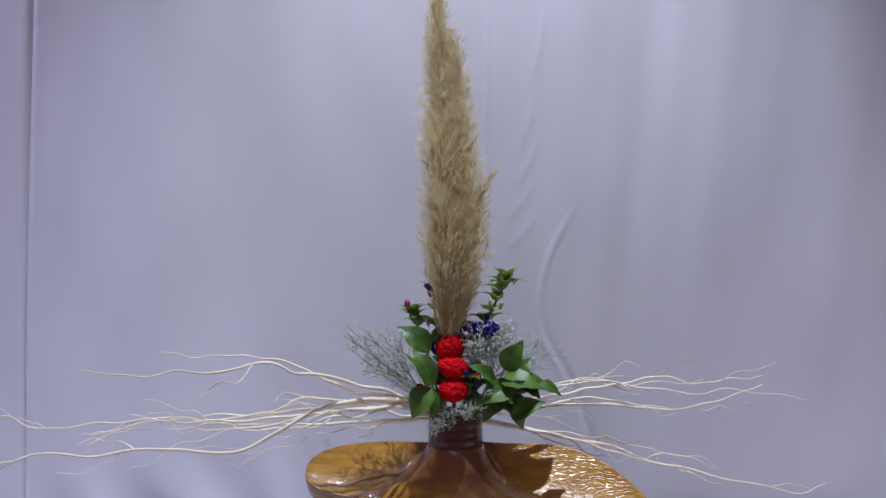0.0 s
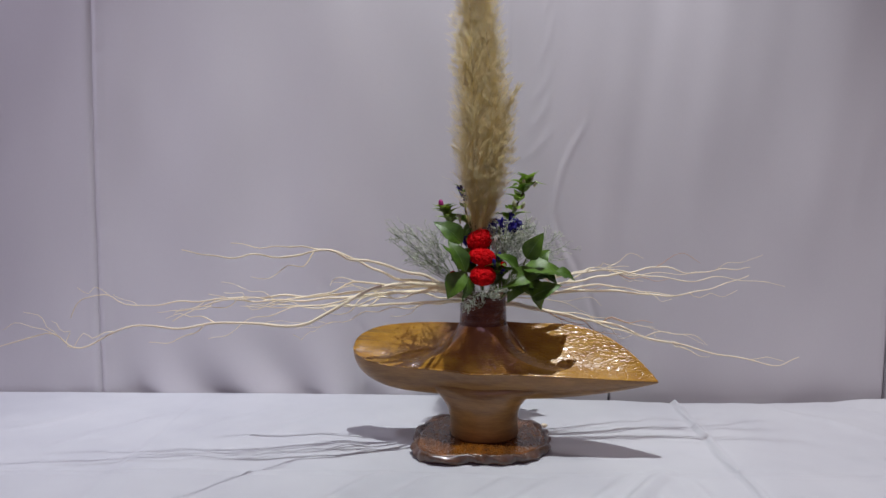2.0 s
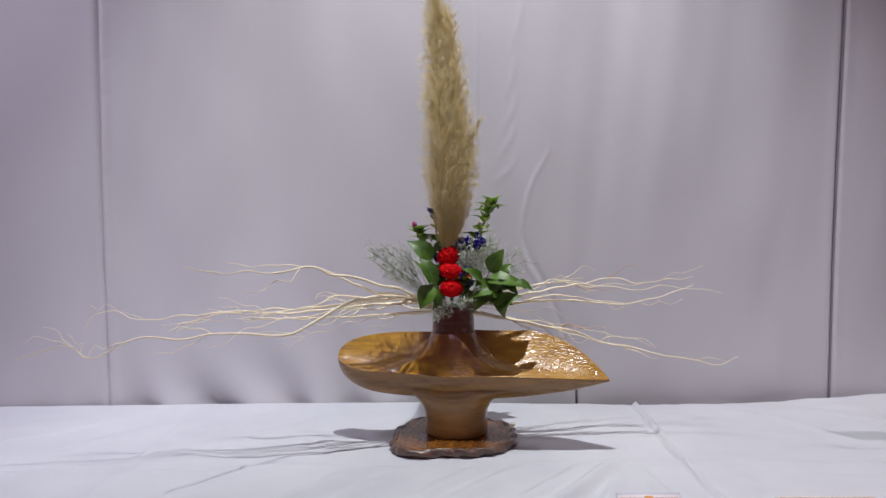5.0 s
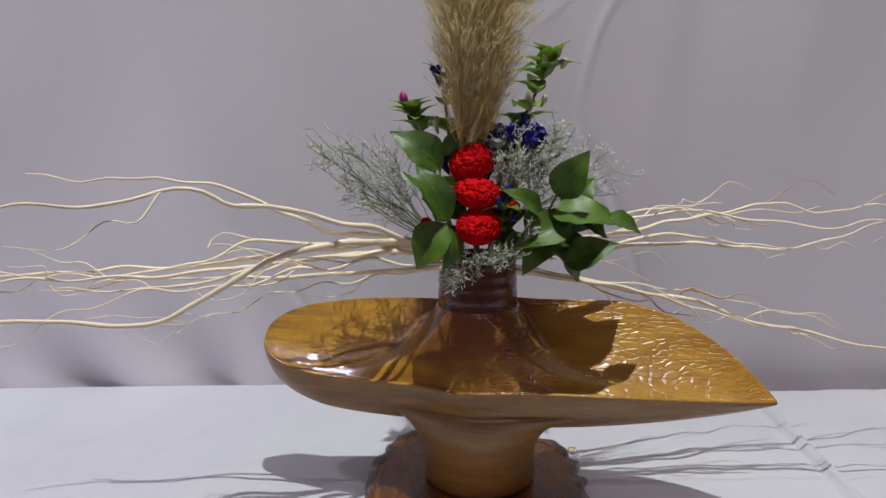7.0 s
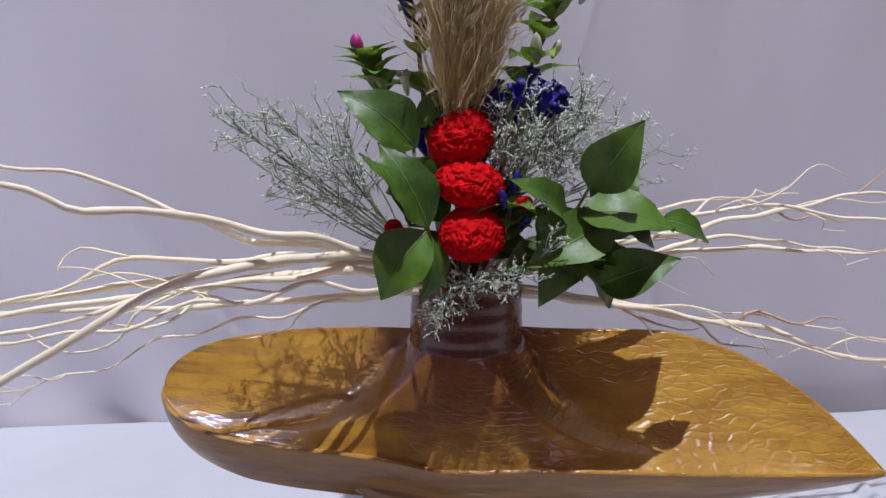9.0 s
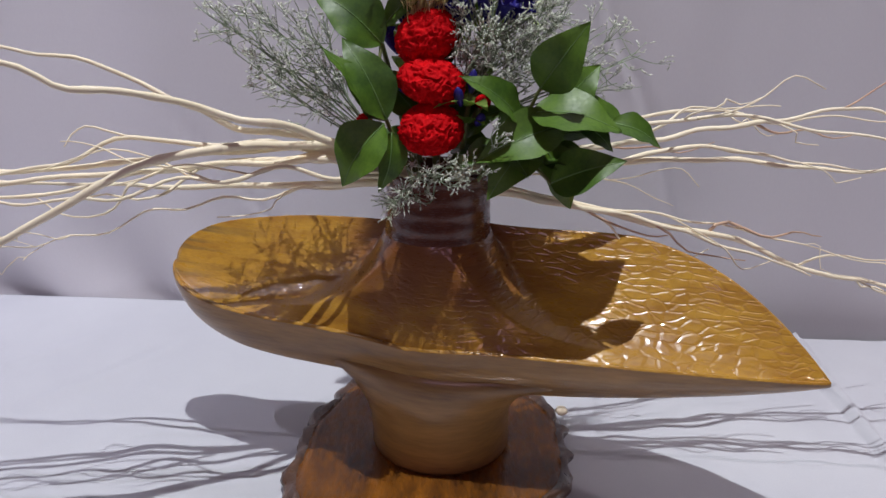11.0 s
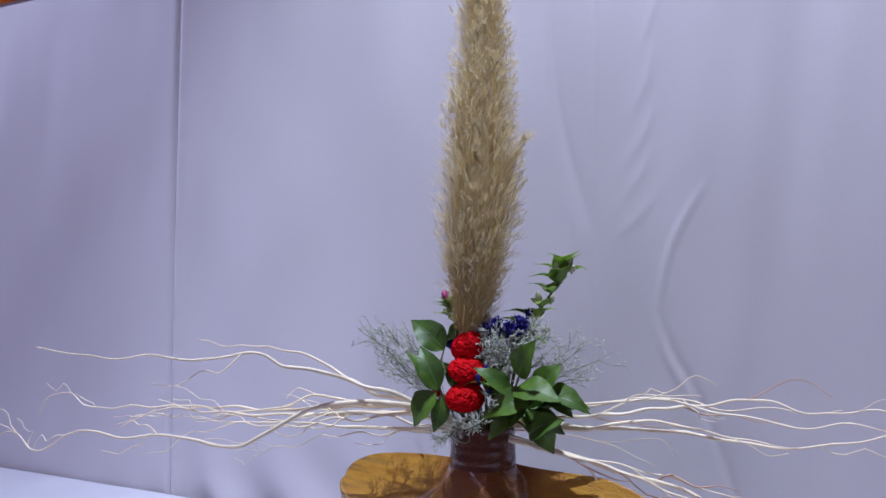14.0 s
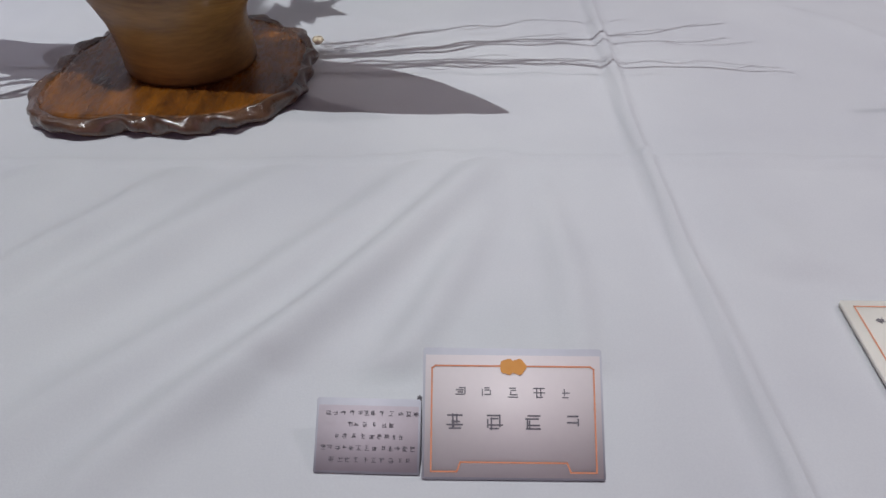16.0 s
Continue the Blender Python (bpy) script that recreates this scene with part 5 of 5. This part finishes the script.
def standing_card(at, turn, lean, w, h, paper, label, ornate, seed):
    """A printed card in a clear holder that leans on a small prop."""
    rng = np.random.default_rng(seed)
    ob = thing("name_card", at, label, "card")
    ob.rotation_euler = (0, 0, radians(turn))
    tilt = Matrix.Rotation(radians(-lean), 4, "X")

    def put(o):
        o.matrix_local = tilt
        return o

    put(part("holder", slab(Geo(), -w / 2, w / 2, 0.0, 0.0022, 0.0, h, 0.0006), ACRYLIC, ob, "clear acrylic holder"))
    put(part("paper", slab(Geo(), -w / 2 + 0.0012, w / 2 - 0.0012, -0.0005, 0.0006, 0.0012, h - 0.0035, 0), paper, ob))
    ink = Geo()
    y = -0.0007
    if ornate:
        put(part("border", (lambda g: (rule(g, [(-0.40 * w, 0.90 * h), (-0.45 * w, 0.90 * h), (-0.45 * w, 0.06 * h), (-0.31 * w, 0.06 * h), (-0.29 * w, 0.13 * h), (0.29 * w, 0.13 * h), (0.31 * w, 0.06 * h), (0.45 * w, 0.06 * h), (0.45 * w, 0.84 * h), (0.43 * w, 0.86 * h), (-0.43 * w, 0.86 * h), (-0.45 * w, 0.84 * h), (-0.45 * w, 0.06 * h)][2:], 0.0008, y), g)[1])(Geo()), RULE, ob, "thin orange border"))
        mark = Geo()
        for cx in (-0.028, 0.030):
            ring = [(cx * w + 0.044 * w * (1 + 0.08 * math.cos(5 * a)) * math.cos(a), y - 0.0001 - 0.00005 * (cx > 0), 0.855 * h + 0.044 * w * (1 + 0.08 * math.cos(5 * a)) * math.sin(a)) for a in np.linspace(0, 2 * math.pi, 20, endpoint=False)]
            mark.add(ring, [tuple(range(20))])
        put(part("mark", mark, CREST, ob, "two small golden leaf marks"))
        for k in range(5):
            glyph(ink, (-0.29 + 0.145 * k) * w, 0.655 * h, 0.066 * w, rng, y)
        for k in range(4):
            glyph(ink, (-0.32 + 0.215 * k) * w, 0.43 * h, 0.094 * w, rng, y)
    else:
        for row, (a, b) in enumerate(((-0.42, 0.43), (-0.20, 0.20), (-0.32, 0.30), (-0.44, 0.44), (-0.38, 0.38))):
            x = a * w
            while x < b * w:
                step = rng.uniform(0.05, 0.10) * w
                glyph(ink, x + step / 2, (0.80 - 0.155 * row) * h, 0.052 * w, rng, y)
                x += step
    put(part("print", ink, INK, ob, "grey characters drawn as plain bars"))
    back = h * math.sin(radians(lean))
    part("prop", slab(Geo(), w * 0.45, w * 0.495, 0.020, back + 0.010, 0.0002, 0.014, 0.0008), INK, ob, "small dark prop behind the card")
    return ob


standing_card((0.294, 0.6435, T), -1.5, 52, 0.088, 0.0625, CARD_PINK, "pale pink name card with an orange border in a clear holder", True, 5)
standing_card((0.2235, 0.6480, T), -2.5, 52, 0.051, 0.0355, CARD_GREY, "small mauve printed card in a clear holder", False, 6)


def notice(at, turn, label):
    """A cream printed notice that lies on a thin board."""
    rng = np.random.default_rng(9)
    ob = thing("notice_card", at, label, "notice card", "notice cards")
    ob.rotation_euler = (0, 0, radians(turn))
    w, d, h = 0.145, 0.100, 0.004
    part("board", slab(Geo(), -w / 2, w / 2, -d / 2, d / 2, 0, h, 0.0006), CARD_CREAM, ob)
    border, ink = Geo(), Geo()
    rule(border, [(-w / 2 + 0.006, -d / 2 + 0.006), (w / 2 - 0.006, -d / 2 + 0.006), (w / 2 - 0.006, d / 2 - 0.006), (-w / 2 + 0.006, d / 2 - 0.006), (-w / 2 + 0.006, -d / 2 + 0.006)], 0.0009, 0)
    for z, a, b, s in ((0.032, -0.056, 0.058, 0.0052), (0.020, -0.042, 0.040, 0.0030), (0.008, -0.030, 0.030, 0.0050), (-0.006, -0.034, 0.034, 0.0044), (-0.022, -0.04, 0.04, 0.0044)):
        x = a
        while x < b:
            glyph(ink, x, z, s, rng, 0)
            x += s * 1.15
    flat = Matrix.Translation((0, 0, h + 0.0004)) @ Matrix.Rotation(radians(-90), 4, "X")
    for name, geo, material in (("border", border, RULE), ("print", ink, INK)):
        o = part(name, geo, material, ob)
        o.matrix_local = flat
    return ob


notice((-0.553, 0.712, T), 2, "cream printed notice lying on the white tablecloth")
notice((0.5725, 0.711, T), -2, "cream printed notice with an orange border on the cloth")


# ---- neighbouring stands at both ends of the view ----
def rosewood_stand(at, turn, w, d, h, label):
    """A low dark stand: a moulded top, a pierced apron and bowed legs."""
    ob = thing("rosewood_stand", at, label, "display stand", "rosewood stands")
    ob.rotation_euler = (0, 0, radians(turn))
    part("top", slab(Geo(), -w / 2, w / 2, -d / 2, d / 2, h - 0.012, h, 0.003), ROSEWOOD, ob)
    part("moulding", slab(Geo(), -w / 2 + 0.007, w / 2 - 0.007, -d / 2 + 0.007, d / 2 - 0.007, h - 0.020, h - 0.012, 0.002), ROSEWOOD, ob)
    for sx, sy, l, horizontal in ((0, -1, w, True), (0, 1, w, True), (-1, 0, d, False), (1, 0, d, False)):
        g = Geo()
        n, t = 5, 0.009
        x0, step = -l / 2 + 0.02, (l - 0.04) / 5
        off = sy * (d / 2 - 0.014) if horizontal else sx * (w / 2 - 0.014)
        # two long rails with broad tongues between them, so that short slots stay open
        pieces = [(x0, x0 + n * step, h - 0.0265, h - 0.020), (x0, x0 + n * step, h - 0.043, h - 0.0365)]
        pieces += [(x0 + step * k, x0 + step * (k + 0.36), h - 0.0365, h - 0.0265) for k in range(n)]
        pieces += [(x0 + step * (k + 0.52), x0 + step * (k + 0.84), h - 0.0365, h - 0.0265) for k in range(n)]
        for lo, hi, za, zb in pieces:
            slab(g, *((lo, hi, off - t / 2, off + t / 2) if horizontal else (off - t / 2, off + t / 2, lo, hi)), za, zb, 0.001)
        part("apron", g, ROSEWOOD, ob)
    for sx in (-1, 1):
        for sy in (-1, 1):
            line = spline([(sx * (w / 2 - 0.016), sy * (d / 2 - 0.016), h - 0.020), (sx * (w / 2 - 0.004), sy * (d / 2 - 0.004), h * 0.62), (sx * (w / 2 - 0.008), sy * (d / 2 - 0.008), h * 0.30), (sx * (w / 2 - 0.024), sy * (d / 2 - 0.024), 0.006)], 0.006)
            part("leg", tube(Geo(), line, np.linspace(0.015, 0.010, len(line)), 10), ROSEWOOD, ob)
    return ob


rosewood_stand((-0.972, 0.862, T), 0, 0.34, 0.24, 0.052, "dark rosewood stand with a pierced apron on the white cloth")
rosewood_stand((1.122, 0.955, T), 0, 0.36, 0.24, 0.052, "dark rosewood stand with bowed legs on the white cloth")


def neighbour():
    """The edge of the next arrangement: a dark bowl with leafy stems and a curled tendril."""
    ob = thing("potted_arrangement", (1.095, 0.96, T + 0.052), "green leafy arrangement in a dark bowl on the stand", "flower arrangement")
    ang = np.linspace(0, 2 * math.pi, 32, endpoint=False)
    rings = [np.stack([r * np.cos(ang), r * np.sin(ang), 0 * ang + z], -1) for r, z in ((0.035, 0), (0.055, 0.01), (0.075, 0.04), (0.07, 0.07), (0.064, 0.068), (0.06, 0.05))]
    part("bowl", loft(Geo(), rings), POT, ob)
    rng = np.random.default_rng(8)
    for k in range(7):
        a = rng.uniform(0, 6.28)
        tip = np.array([0.10 * math.cos(a), 0.08 * math.sin(a), rng.uniform(0.25, 0.52)])
        line = spline([(0, 0, 0.05), tip * 0.5 + (0, 0, 0.03), tip], 0.01)
        part("stem", tube(Geo(), line, np.linspace(0.002, 0.001, len(line)), 6), STEM, ob)
        for j in range(5):
            i = int(len(line) * (0.35 + 0.13 * j))
            b = rng.uniform(0, 6.28)
            leaf = part("leaf", blade(0.075, 0.042)[0], LEAF, ob)
            pose_blade(leaf, line[min(i, len(line) - 1)], line[min(i, len(line) - 1)] + np.array([math.cos(b) * 0.6, math.sin(b) * 0.6, 0.5]), (-math.cos(b), -math.sin(b), 1))
    leaf = part("leaf", blade(0.07, 0.018)[0], LEAF, ob)
    pose_blade(leaf, (-0.138, 0.01, 0.385), (-0.145, 0.01, 0.45), (0.4, -1, 0.1))
    part("stem", tube(Geo(), spline([(0, 0, 0.06), (-0.09, 0.0, 0.22), (-0.135, 0.01, 0.385)], 0.01), 0.0014, 6), STEM, ob)
    part("tendril", tube(Geo(), spline([(0, 0, 0.06), (-0.04, 0, 0.3), (-0.09, 0.0, 0.50), (-0.13, 0.01, 0.565), (-0.148, 0.01, 0.57), (-0.160, 0.01, 0.556), (-0.156, 0.01, 0.542), (-0.146, 0.01, 0.541)], 0.004), 0.0011, 6), POT, ob)
    return ob


neighbour()
